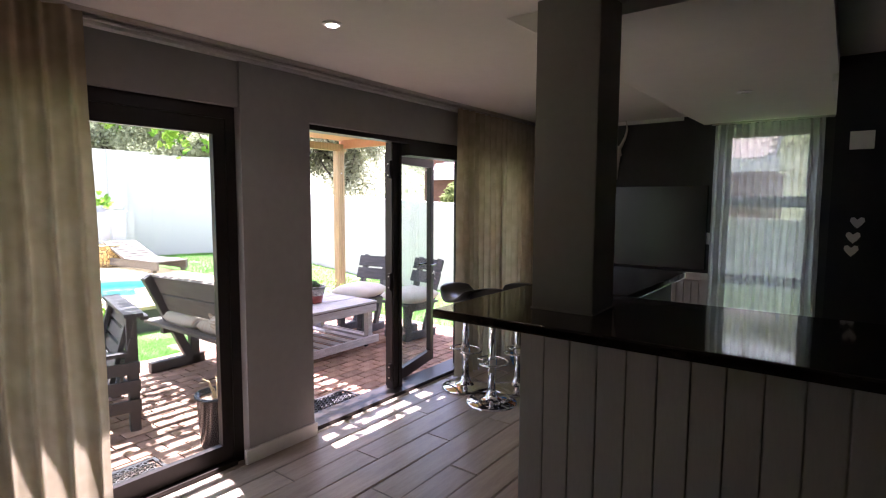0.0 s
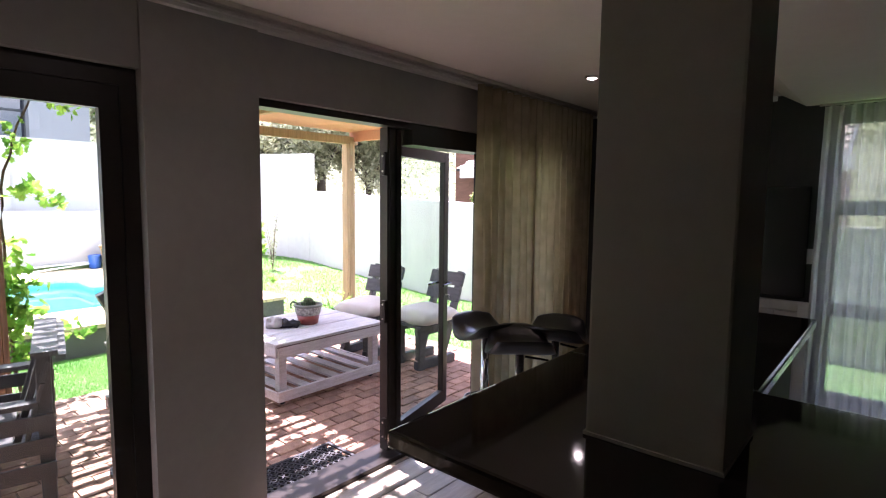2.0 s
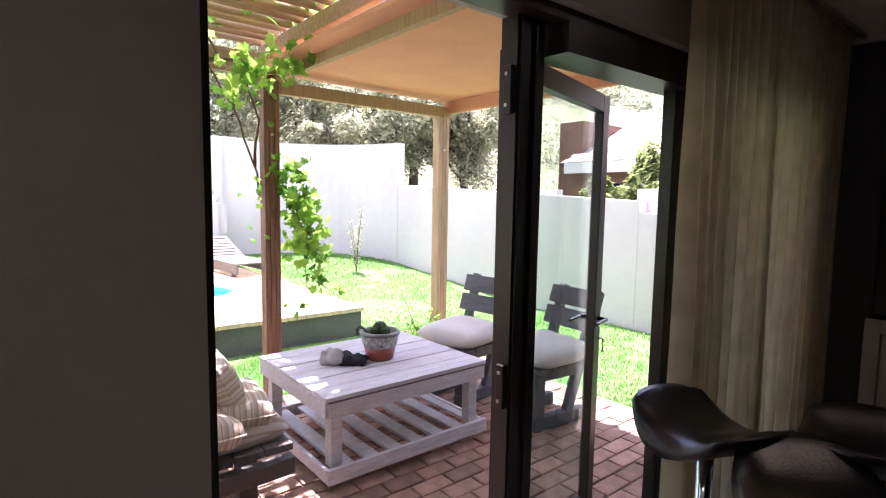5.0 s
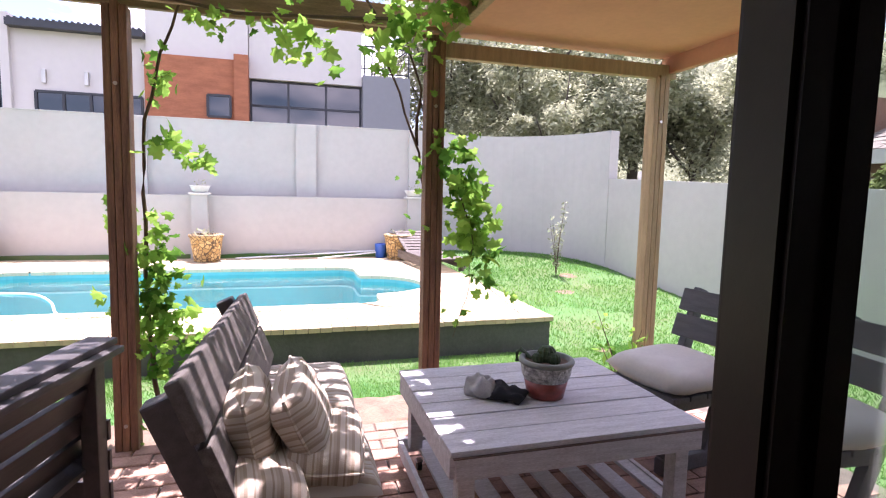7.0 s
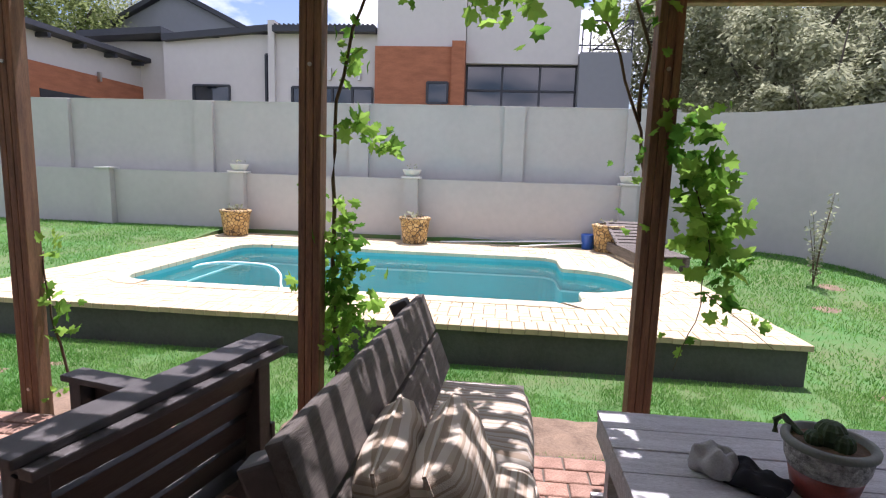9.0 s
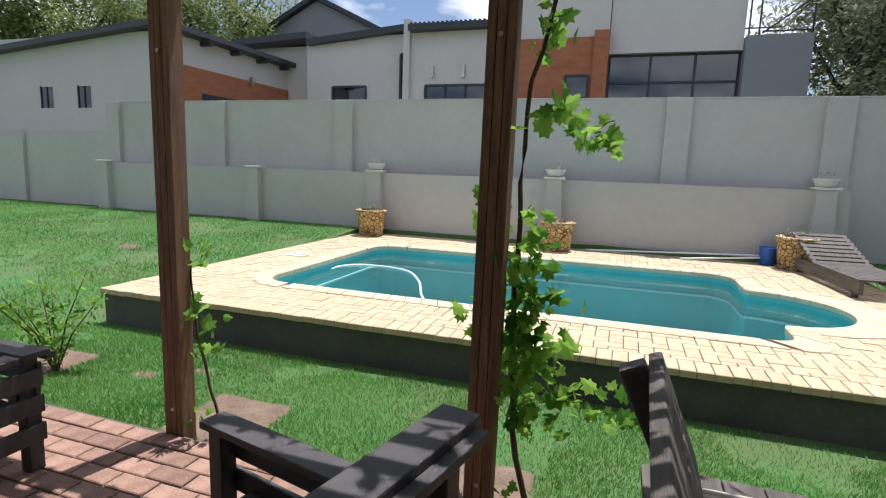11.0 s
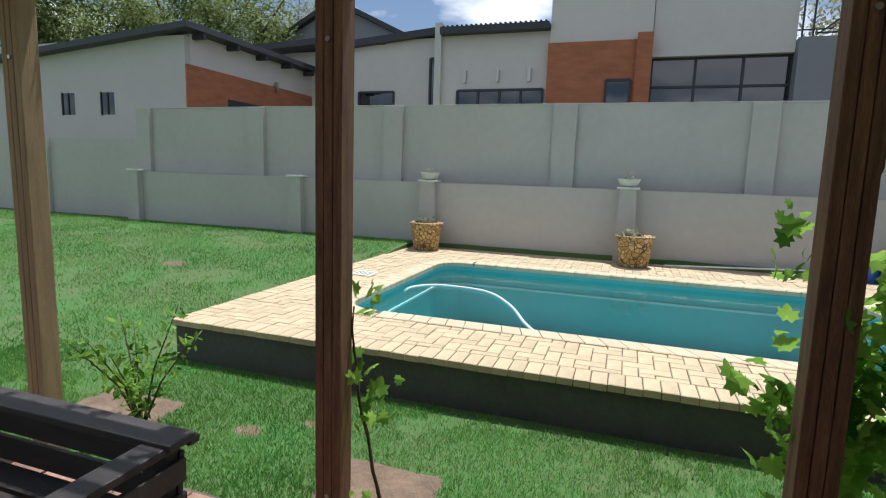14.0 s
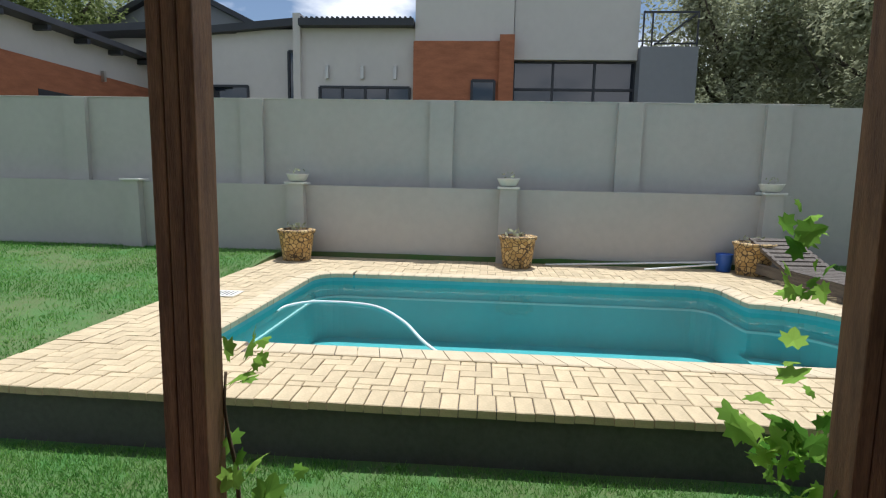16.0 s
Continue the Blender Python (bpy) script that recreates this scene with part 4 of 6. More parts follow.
# dark slatted two-seat bench, built facing its own -y with its back at y = 0
def slat_bench(m, w, label, back=0.87, deep=0.95):
    t = thing("slatted_bench", m, label, "bench", "slatted benches")
    for x in (0.045, w - 0.045):
        for y in (-0.04, 0.06 - deep):
            plank("leg", (x, y, 0.0), (x, y, back - 0.02 if y > -0.1 else 0.56), 0.07, 0.07, M_DARKWOOD, t, 0.006, up=(0, 1, 0))
        for z in (0.2, 0.345, 0.48):
            plank("side_slat", (x + (0.045 if x > 0.5 else -0.045), 0.0, z), (x + (0.045 if x > 0.5 else -0.045), 0.02 - deep, z), 0.022, 0.09, M_DARKWOOD, t, 0.004)
        plank("armrest", (x, -0.07, 0.585), (x, -deep, 0.58), 0.11, 0.03, M_DARKWOOD, t, 0.005)
    rake = 0.26 if back > 0.7 else 0.1
    for z in np.arange(back - 0.1, 0.36, -0.118):
        y = 0.0 - (back - z) * rake
        plank("back_slat", (0.0, y, z), (w, y, z), 0.024, 0.098, M_DARKWOOD, t, 0.004, up=(0, rake, 1))
    for x in (0.09, w - 0.09):
        plank("back_stay", (x, -0.045 - (back - 0.34) * rake, 0.34), (x, -0.045, back - 0.02), 0.06, 0.035, M_DARKWOOD, t, 0.004, up=(0, 1, 0.4))
    plank("back_cap", (-0.03, -0.03, back), (w + 0.03, -0.03, back), 0.125, 0.03, M_DARKWOOD, t, 0.006)
    plank("back_cap", (-0.01, 0.045, back - 0.03), (w + 0.01, 0.045, back - 0.03), 0.05, 0.03, M_DARKWOOD, t, 0.005)
    for k in range(6):
        plank("seat_slat", (0.02, -0.12 - k * 0.14, 0.33), (w - 0.02, -0.12 - k * 0.14, 0.33), 0.12, 0.025, M_DARKWOOD, t, 0.004)
    return t


slat_bench(pose(-5.0, 1.92, 0, 0, 0, -13), 0.95, "dark-stained slatted wooden armchair on the bricks", 0.87, 1.07)
slat_bench(pose(-5.4, -1.6, 0, 0, 0, 90), 1.25, "dark-stained slatted wooden bench at the lawn's edge", 0.6, 0.85)
single("magazine", bbox(-0.15, 0.15, -0.11, 0.11, 0, 0.008, 0.001), M_WHITE, "white magazine lying on the dark bench", "magazine", pose(-4.55, 1.4, 0.344, 0, 0, 25))


# low chairs with plank backs
def low_chair(m, label):
    t = thing("garden_chair", m, label, "chair", "garden chairs")
    for x in (-0.17, 0.17):
        plank("back_leg", (x, -0.02, 0.0), (x, 0.3, 0.9), 0.055, 0.075, M_CHAIRWOOD, t, 0.008, up=(0, 1, 0))
        plank("front_leg", (x, -0.3, 0.0), (x, -0.3, 0.38), 0.075, 0.085, M_CHAIRWOOD, t, 0.008, up=(0, 1, 0))
        plank("foot_rail", (x, -0.36, 0.05), (x, 0.18, 0.05), 0.07, 0.09, M_CHAIRWOOD, t, 0.014)
        plank("seat_rail", (x, -0.36, 0.37), (x, 0.14, 0.37), 0.06, 0.07, M_CHAIRWOOD, t, 0.012)
    for k in range(4):
        plank("seat_board", (-0.25, -0.3 + k * 0.135, 0.42), (0.25, -0.3 + k * 0.135, 0.42), 0.125, 0.03, M_CHAIRWOOD, t)
    for z, y in ((0.68, 0.185), (0.83, 0.24)):
        plank("back_plank", (-0.26, y, z), (0.26, y, z), 0.03, 0.135, M_CHAIRWOOD, t, up=(0, 0.34, 0.94))
    return t


for k, (x, y, r) in enumerate(((-5.04, 4.95, 8), (-4.31, 5.12, -6))):
    low_chair(pose(x, y, 0, 0, 0, r) @ Matrix.Diagonal((0.97, 0.97, 1.07, 1)), "slate-grey wooden garden chair with a two-plank back")
    single("chair_cushion", soft_pad(0.58, 0.54, 0.17, 0.5, 16, k * 4 + 2), M_BEIGE, "plump beige cushion on a garden chair", "cushion", pose(x, y - 0.1, 0.535, 3, 0, r), smooth=True, group="chair cushions")

# mats and pot by the door
for x, y in ((-3.3, 2.78), (-3.32, 1.15)):
    mt = thing("door_mat", pose(x, y, 0.002), "black rubber ring door mat on the bricks", "mat", "door mats")
    bm = bmesh.new()
    for i in range(9):
        for j in range(15):
            cx, cy = -0.18 + i * 0.045, -0.31 + j * 0.045 + 0.022 * (i % 2)
            ro, ri = [], []
            for k in range(8):
                a = k * math.pi / 4
                ro.append([bm.verts.new((cx + r * math.cos(a), cy + r * math.sin(a), z)) for r, z in ((0.0235, 0.0), (0.0235, 0.014), (0.014, 0.014), (0.014, 0.0))])
            for k in range(8):
                p, q = ro[k], ro[(k + 1) % 8]
                for e in range(3):
                    bm.faces.new((p[e], q[e], q[e + 1], p[e + 1]))
    ob = part("ring_field", bm, M_RUBBER, mt)
    for b in ((-0.23, -0.207, -0.36, 0.4), (0.207, 0.23, -0.36, 0.4), (-0.207, 0.207, -0.36, -0.337), (-0.207, 0.207, 0.377, 0.4)):
        part("border", bbox(b[0], b[1], b[2], b[3], 0, 0.014, 0.002), M_RUBBER, mt)
bp = thing("black_pot", pose(-3.42, 1.93, 0), "tall black plastic pot with a dry plant", "plant pot")
part("pot_wall", turned([(0.11, 0), (0.115, 0.005), (0.14, 0.34), (0.15, 0.345), (0.15, 0.37), (0.135, 0.37), (0.13, 0.33)], 28), M_BLACK, bp, smooth=True)
part("soil", turned([(0.001, 0.32), (0.128, 0.32), (0.128, 0.332), (0.001, 0.335)], 20), M_SOIL, bp)
for k in range(7):
    a = k * 0.9
    part("stalk", tube([(0.02 * math.cos(a), 0.02 * math.sin(a), 0.33), (0.06 * math.cos(a), 0.06 * math.sin(a), 0.42 + 0.02 * (k % 3)), (0.12 * math.cos(a), 0.12 * math.sin(a), 0.46)], 0.005, 5, [0.006, 0.004, 0.002]), M_PALE, bp)

# ---- pool deck ----
def pool_outline(grow, n=7):
    """The pool's edge, rounded, with a bay at one end; grow widens it."""
    pts = []
    x0, x1, y0, y1 = -11.5 - grow, -8.42 + grow, -1.42 - grow, 3.72 + grow

    def arc(cx, cy, r, a0, a1, k=n):
        for i in range(k + 1):
            a = radians(a0 + (a1 - a0) * i / k)
            pts.append((cx + r * math.cos(a), cy + r * math.sin(a)))

    r = 0.35 + grow
    arc(x1 - r, y0 + r, r, -90, 0)
    arc(x1 - 0.2, y1 - 0.2, 0.2, 0, 90)
    bx, br = -9.75, 0.78 + grow
    pts.append((bx + br + 0.12, y1))
    arc(bx, y1 + 0.02, br, 0, 180, 14)
    pts.append((bx - br - 0.12, y1))
    arc(x0 + 0.3, y1 - 0.3, 0.3, 90, 180)
    arc(x0 + r, y0 + r, r, 180, 270)
    return pts


def loft(loops, close=None):
    """Walls between outlines given as (points, z); close caps the last one."""
    bm = bmesh.new()
    rings = [[bm.verts.new((x, y, z)) for x, y in pts] for pts, z in loops]
    n = len(rings[0])
    for a, b in zip(rings, rings[1:]):
        for i in range(n):
            bm.faces.new((a[i], a[(i + 1) % n], b[(i + 1) % n], b[i]))
    if close:
        bm.faces.new(rings[-1])
    return bm


O0, OC = pool_outline(0.0), pool_outline(0.2)
pool = thing("swimming_pool", pose(0, 0, 0), "turquoise swimming pool with a rounded step bay", "swimming pool")
part("basin", loft([(O0, DECK_Z - 0.02), (O0, -0.6)], True), M_POOL, pool)
def along(pts, f):
    """The point at the share f of the way round a closed outline."""
    k = f * len(pts)
    a, b = pts[int(k) % len(pts)], pts[(int(k) + 1) % len(pts)]
    return a[0] + (b[0] - a[0]) * (k - int(k)), a[1] + (b[1] - a[1]) * (k - int(k))


def coping_stones(inner, outer, length):
    """Rounded edge stones laid end to end round the pool; corners follow the outline."""
    n, steps = len(inner), []
    for i in range(n):
        (ax, ay), (bx, by) = inner[i], inner[(i + 1) % n]
        steps.append(math.hypot(bx - ax, by - ay))
    total, marks, run = sum(steps), [], 0.0
    count = round(total / length)
    for i, d in enumerate(steps):
        while len(marks) < count and len(marks) * total / count <= run + d:
            marks.append((i + (len(marks) * total / count - run) / max(d, 1e-6)) / n)
        run += d
    for f0, f1 in zip(marks, marks[1:] + [1.0]):
        gap = (f1 - f0) * 0.022
        bm = bmesh.new()
        rows = []
        for f in (f0 + gap, (f0 + f1) / 2, f1 - gap):
            p, q = Vector((*along(inner, f), 0)), Vector((*along(outer, f), 0))
            rows.append([bm.verts.new(p.lerp(q, k) + Vector((0, 0, DECK_Z + z))) for k, z in ((0.0, -0.05), (0.0, 0.0), (0.06, 0.011), (0.15, 0.015), (0.95, 0.013), (1.0, 0.006), (1.0, -0.05))])
        for a, b in zip(rows, rows[1:]):
            for k in range(6):
                bm.faces.new((a[k], a[k + 1], b[k + 1], b[k]))
        bm.faces.new(rows[0][::-1])
        bm.faces.new(rows[-1])
        part("coping_stone", bm, M_COPING, pool)


part("coping_bed", loft([(O0, DECK_Z - 0.05), (pool_outline(0.003), DECK_Z - 0.001), (pool_outline(0.197), DECK_Z - 0.001), (OC, DECK_Z - 0.06)]), M_SAND, pool)
coping_stones(pool_outline(-0.012), OC, 0.16)
part("step_edge", loft([(pool_outline(-0.002), -0.02), (pool_outline(-0.03), -0.02), (pool_outline(-0.03), -0.045), (pool_outline(-0.002), -0.05)]), M_POOLLINE, pool)
part("bay_step", flat([(x, y) for x, y in pool_outline(-0.03) if y > 3.3 and -10.65 < x < -8.8], 0.3, pose(0, 0, -0.32)), M_POOL, pool)
wtr = tagged(new("water", mesh_of(loft([(pool_outline(-0.001), DECK_Z - 0.1)], True), M_WATER)), "still clear turquoise pool water", "water", kind="structure")
wtr.visible_shadow = False
hose = [(-9.85, -1.35, 0.16), (-10.04, -1.3, 0.18), (-10.23, -1.03, 0.19), (-10.13, -0.41, 0.195), (-9.6, 0.0, 0.195), (-8.97, 0.28, 0.19), (-8.66, 0.45, 0.185), (-8.47, 0.55, 0.18)]
fine = []
for i in range(len(hose) - 1):
    a, b, c, d = [Vector(hose[min(max(i + o, 0), len(hose) - 1)]) for o in (-1, 0, 1, 2)]
    for k in range(6):
        t = k / 6
        fine.append(0.5 * ((2 * b) + (c - a) * t + (2 * a - 5 * b + 4 * c - d) * t * t + (3 * b - a - 3 * c + d) * t ** 3))
single("pool_hose", tube(fine, 0.014, 10), M_HOSE, "white pool cleaner hose floating on the water", "hose", smooth=True)

deck = struct("pool_deck", bmesh.new(), M_SAND, "raised tan paved deck round the pool", "pavement")
bm = bmesh.new()
x0, x1, y0, y1 = DECK
mid = pool_outline(0.19)
outer = []
cx, cy = -9.96, 1.3
for x, y in mid:
    k = min((x1 - 0.08 - cx) / (x - cx) if x > cx else (x0 - cx) / (x - cx), ((y1 - 0.08 - cy) / (y - cy) if y > cy else (y0 + 0.08 - cy) / (y - cy)) if abs(y - cy) > 1e-6 else 1e9)
    outer.append((cx + (x - cx) * k, cy + (y - cy) * k))
part("bed", loft([(mid, DECK_Z - 0.014), (outer, DECK_Z - 0.014)]), M_SAND, deck)
# sides of the deck, with shade carried by their base colour
part("bed_edge", box(bmesh.new(), x1 - 0.12, x1 - 0.03, y0 + 0.03, y1 - 0.03, -0.2, DECK_Z - 0.016), M_DECKSIDE, deck, "side of the deck, coloured dark for its shade")
for b in ((y0 + 0.03, y0 + 0.12), (y1 - 0.12, y1 - 0.03)):
    part("bed_edge", box(bmesh.new(), x0, x1 - 0.12, b[0], b[1], -0.2, DECK_Z - 0.016), M_DECKSIDE, deck, "side of the deck, coloured dark for its shade")


lid = thing("skimmer_lid", pose(-10.05, -2.0, DECK_Z + 0.003), "grey square skimmer lid set in the paving", "lid")
part("plate", bbox(-0.14, 0.14, -0.14, 0.14, 0, 0.006, 0.002), M_CAP, lid)
for k in range(5):
    part("slot", box(bmesh.new(), -0.1, 0.1, -0.1 + k * 0.045, -0.085 + k * 0.045, 0.0062, 0.0075), M_RUBBER, lid)


# mosaic pots by the pool wall
def mosaic_pot(m):
    t = thing("mosaic_pot", m, "round ochre mosaic stone pot with a dry succulent", "plant pot", "mosaic pots")
    part("bowl", turned([(0.2, 0), (0.21, 0.01), (0.265, 0.42), (0.285, 0.43), (0.29, 0.47), (0.265, 0.48), (0.24, 0.44)], 32), M_MOSAIC, t, smooth=True)
    part("soil", turned([(0.001, 0.44), (0.238, 0.44), (0.238, 0.45), (0.001, 0.455)], 20), M_SOIL, t)
    lv = []
    for k in range(26):
        a, r = random.uniform(0, 6.28), random.uniform(0.02, 0.2)
        lv.append((Vector((r * math.cos(a), r * math.sin(a), 0.47 + random.uniform(0, 0.1))), (rnd_dir() + Vector((0, 0, 0.6))).normalized(), random.uniform(0.06, 0.11)))
    leaf_mesh("leaves", lv, M_OLIVE, t, False)
    return t


for y in (-2.1, 1.3, 4.72):
    mosaic_pot(pose(-12.55, y, DECK_Z, 0, 0, y * 40))


def bowl_pot(m):
    t = thing("bowl_pot", m, "small pale bowl planter on a wall pillar", "plant pot", "bowl planters")
    part("bowl", turned([(0.09, 0), (0.13, 0.02), (0.17, 0.11), (0.18, 0.13), (0.155, 0.13), (0.14, 0.1)], 24), M_CAP, t, smooth=True)
    lv = [(Vector((random.uniform(-0.1, 0.1), random.uniform(-0.1, 0.1), 0.13 + random.uniform(0, 0.1))), rnd_dir(), 0.06) for k in range(14)]
    leaf_mesh("leaves", lv, M_OLIVE, t, False)


for y in (-2.23, 1.15, 5.1):
    bowl_pot(pose(-13.0, y, 1.475))

# lounger with slats, poles by the wall
lg = thing("sun_lounger", pose(-12.2, 5.0, DECK_Z, 0, 0, 5), "weathered slatted wooden sun lounger with a raised head", "lounger")
for s in (-0.3, 0.3):
    plank("side_board", (-0.45, s, 0.13), (1.6, s, 0.13), 0.05, 0.15, M_GREYWOOD, lg)
    plank("head_rail", (-0.35, s, 0.5), (0.45, s, 0.2), 0.04, 0.06, M_GREYWOOD, lg)
    for x in (-0.3, 1.45):
        plank("leg", (x, s, 0.0), (x, s, 0.07), 0.07, 0.08, M_GREYWOOD, lg, up=(0, 1, 0))
for k in range(8):
    x = -0.34 + k * 0.11
    plank("slat", (x, -0.34, 0.52 - k * 0.0415), (x, 0.34, 0.52 - k * 0.0415), 0.085, 0.02, M_GREYWOOD, lg, 0.003, up=(0.35, 0, 0.94))
for k in range(10):
    plank("slat", (0.56 + k * 0.11, -0.34, 0.218), (0.56 + k * 0.11, 0.34, 0.218), 0.09, 0.02, M_GREYWOOD, lg, 0.003)
for k, (p, q) in enumerate((((-12.75, 1.75, 0.3), (-12.85, 4.55, 0.42)), ((-12.6, 3.2, 0.3), (-12.8, 4.5, 0.40)))):
    single("pool_pole", tube([p, q], 0.014), M_HOSE, "pale aluminium pool cleaning pole lying along the wall", "pole", group="pool poles")
single("blue_bucket", turned([(0.09, 0), (0.1, 0.005), (0.12, 0.26), (0.125, 0.27), (0.11, 0.27), (0.1, 0.24)], 20), M_BLUEP, "blue plastic bucket beside the wall", "bucket", pose(-12.8, 4.42, DECK_Z), smooth=True)

# ---- garden walls ----
LW, UW = -13.0, -13.32
lw = struct("garden_wall_low", box(bmesh.new(), LW - 0.3, LW, -9.3, 5.45, 0.0, 1.43), M_GARDENWALL, "low grey plastered retaining wall", "garden wall")
for y in (-9.1, -4.98, -2.23, 1.15, 5.1):
    bm = box(bmesh.new(), LW, LW + 0.16, y - 0.17, y + 0.17, 0.0, 1.44)
    for v in bm.verts:
        if v.co.z > 1:
            v.co.y = y + (v.co.y - y) * 0.75
            v.co.x -= 0.03 * (v.co.x > LW + 0.1)
    part("pillar", bm, M_GARDENWALL, lw)
    part("pillar_cap", bbox(LW - 0.13, LW + 0.16, y - 0.17, y + 0.17, 1.44, 1.475, 0.006), M_CAP, lw, "pale pillar cap")
uw = struct("garden_wall_high", box(bmesh.new(), UW - 0.2, UW, -9.3, 6.0, 0.0, 2.81), M_GARDENWALL, "tall grey plastered boundary wall", "garden wall")
part("wall_top", bbox(UW - 0.21, UW + 0.012, -9.31, 6.0, 2.81, 2.83, 0.004), M_GARDENWALL, uw)
for y in (-9.15, -6.15, -3.08, 0.06, 3.02, 5.25):
    part("pilaster", box(bmesh.new(), UW, UW + 0.09, y - 0.19, y + 0.19, 0.2, 2.806), M_GARDENWALL, uw)
ll = struct("garden_wall_left", box(bmesh.new(), UW - 0.2, UW, -24, -9.3, 0.0, 2.15), M_GARDENWALL, "grey plastered boundary wall, lower stretch", "garden wall")
for y in (-12.4, -15.6):
    part("pilaster", box(bmesh.new(), UW, UW + 0.09, y - 0.18, y + 0.18, 0.0, 2.146), M_GARDENWALL, ll)
ARC = [(UW + 2.42 - 2.42 * math.cos(a), 6.0 + 2.42 * math.sin(a)) for a in np.linspace(0, 1.447, 17)]
ARCO = [(UW + 2.42 - 2.62 * math.cos(a), 6.0 + 2.62 * math.sin(a)) for a in np.linspace(0, 1.447, 17)]
bm = flat(ARC + ARCO[::-1], 2.9, pose(0, 0, 2.78))
struct("garden_wall_curve", bm, M_GARDENWALL, "curved grey plastered garden wall", "garden wall")
rw = struct("garden_wall_right", box(bmesh.new(), -11.2, -5.6, 8.415, 8.615, -0.2, 1.86), M_GARDENWALL, "grey plastered side wall stepping down", "garden wall")
for v in rw.data.vertices:
    if v.co.z > 1:
        v.co.z = 1.9 if v.co.x < -8 else 1.64
bm = box(bmesh.new(), -5.6, 6.0, 8.42, 8.62, -0.2, 1.48)
part("lower_wall", bm, M_GARDENWALL, rw)
for x in (-9.4, -7.3, -5.6):
    part("pillar", bbox(x - 0.16, x + 0.16, 8.62, 8.78, -0.2, 1.8, 0.006), M_GARDENWALL, rw)
for k in range(5):
    part("paling", bbox(-10.75 + k * 0.13, -10.67 + k * 0.13, 8.7, 8.73, 1.5, 2.02 - 0.01 * k, 0.004), M_CAP, rw)

# bare soil squares round the posts
for x, y, w, d in ((-6.5, -2.05, 0.6, 0.75), (-6.28, 0.0, 0.62, 0.62), (-6.2, 1.72, 0.45, 0.5), (-6.27, 3.32, 0.55, 0.6)):
    bm = bmesh.new()
    n = 10
    g = [[bm.verts.new((-w / 2 + w * i / n, -d / 2 + d * j / n, 0.012 + 0.02 * noise.noise(Vector((i * 0.6, j * 0.6, y))) - (0.03 if i in (0, n) or j in (0, n) else 0))) for i in range(n + 1)] for j in range(n + 1)]
    for a, b in zip(g, g[1:]):
        for i in range(n):
            bm.faces.new((a[i], a[i + 1], b[i + 1], b[i]))
    single("soil_patch", bm, M_SOIL, "bare brown soil square cut into the lawn", "soil", pose(x, y, -0.075), smooth=True, group="soil squares")

# small worn spots where the lawn has died back
SPOTS = ((-10.05, -5.17, 0.2), (-6.62, -1.05, 0.11), (-6.85, -0.72, 0.08), (-9.6, 6.7, 0.16), (-10.6, 7.3, 0.18), (-7.3, 5.9, 0.12))
for k, (x, y, w) in enumerate(SPOTS):
    bm = bmesh.new()
    mid = bm.verts.new((0, 0, 0.004))
    ring = []
    for i in range(20):
        a = i * math.pi / 10
        q = w * (1 + 0.45 * noise.noise(Vector((math.cos(a) * 1.4, math.sin(a) * 1.4, k * 3.1))))
        ring.append(bm.verts.new((q * 0.8 * math.cos(a), q * math.sin(a), ground_z(x + q * math.cos(a), y) - ground_z(x, y) - 0.004)))
    for i in range(20):
        bm.faces.new((mid, ring[i], ring[(i + 1) % 20]))
    single("worn_spot", bm, M_SOIL, "worn brown spot of dry earth in the lawn", "soil", pose(x, y, ground_z(x, y) + 0.004), smooth=True, group="worn spots")

# ---- neighbouring houses ----
HX0 = -21.0
nh = thing("neighbour_house", pose(0, 0, 0), "modern pale plastered house with a brick bay and flat roofs", "house")


def wall_box(name, x0, x1, y0, y1, z0, z1, material, label=""):
    return part(name, box(bmesh.new(), x0, x1, y0, y1, z0, z1), material, nh, label)


def house_window(parent, y0, y1, z0, z1, mull, trans=(), x=HX0):
    w = part("window", box(bmesh.new(), x - 0.02, x + 0.012, y0, y1, z0, z1), M_HGLASS, parent, "dark reflective glass")
    for y in [y0, *mull, y1]:
        part("frame_bar", box(bmesh.new(), x + 0.012, x + 0.06, y - 0.035, y + 0.035, z0, z1), M_HROOF, w)
    for z in (z0, *trans, z1):
        part("frame_bar", box(bmesh.new(), x + 0.013, x + 0.055, y0, y1, z - 0.035, z + 0.035), M_HROOF, w)
    return w


wall_box("wall", HX0 - 6, HX0, -4.9, -1.42, 1, 6.0, M_HLIGHT)
part("parapet", box(bmesh.new(), HX0 - 4, HX0 + 0.15, -5.1, -4.88, 1, 6.4), M_HLIGHT, nh)
part("roof_edge", box(bmesh.new(), HX0 - 6, HX0 + 0.35, -4.87, -1.43, 6.0, 6.2), M_HROOF, nh)
for k in range(22):
    part("roof_rib", box(bmesh.new(), HX0 - 6, HX0 + 0.36, -4.8 + k * 0.155, -4.74 + k * 0.155, 6.2, 6.24), M_HROOF, nh)
house_window(nh, -4.32, -1.56, 3.5, 4.28, (-3.62, -2.92, -2.24))
for y in (-4.08, -3.0, -2.0):
    part("wall_lamp", box(bmesh.new(), HX0 + 0.0, HX0 + 0.1, y - 0.05, y + 0.05, 4.52, 4.9), M_METAL, nh)
wall_box("tower_wall", HX0 - 7, HX0 + 0.1, -1.4, 1.5, 1, 9.2, M_HLIGHT)
wall_box("brick_bay", HX0 - 1, HX0 + 0.3, -1.42, 1.1, 1, 5.57, M_HBRICK, "orange-red brick facing")
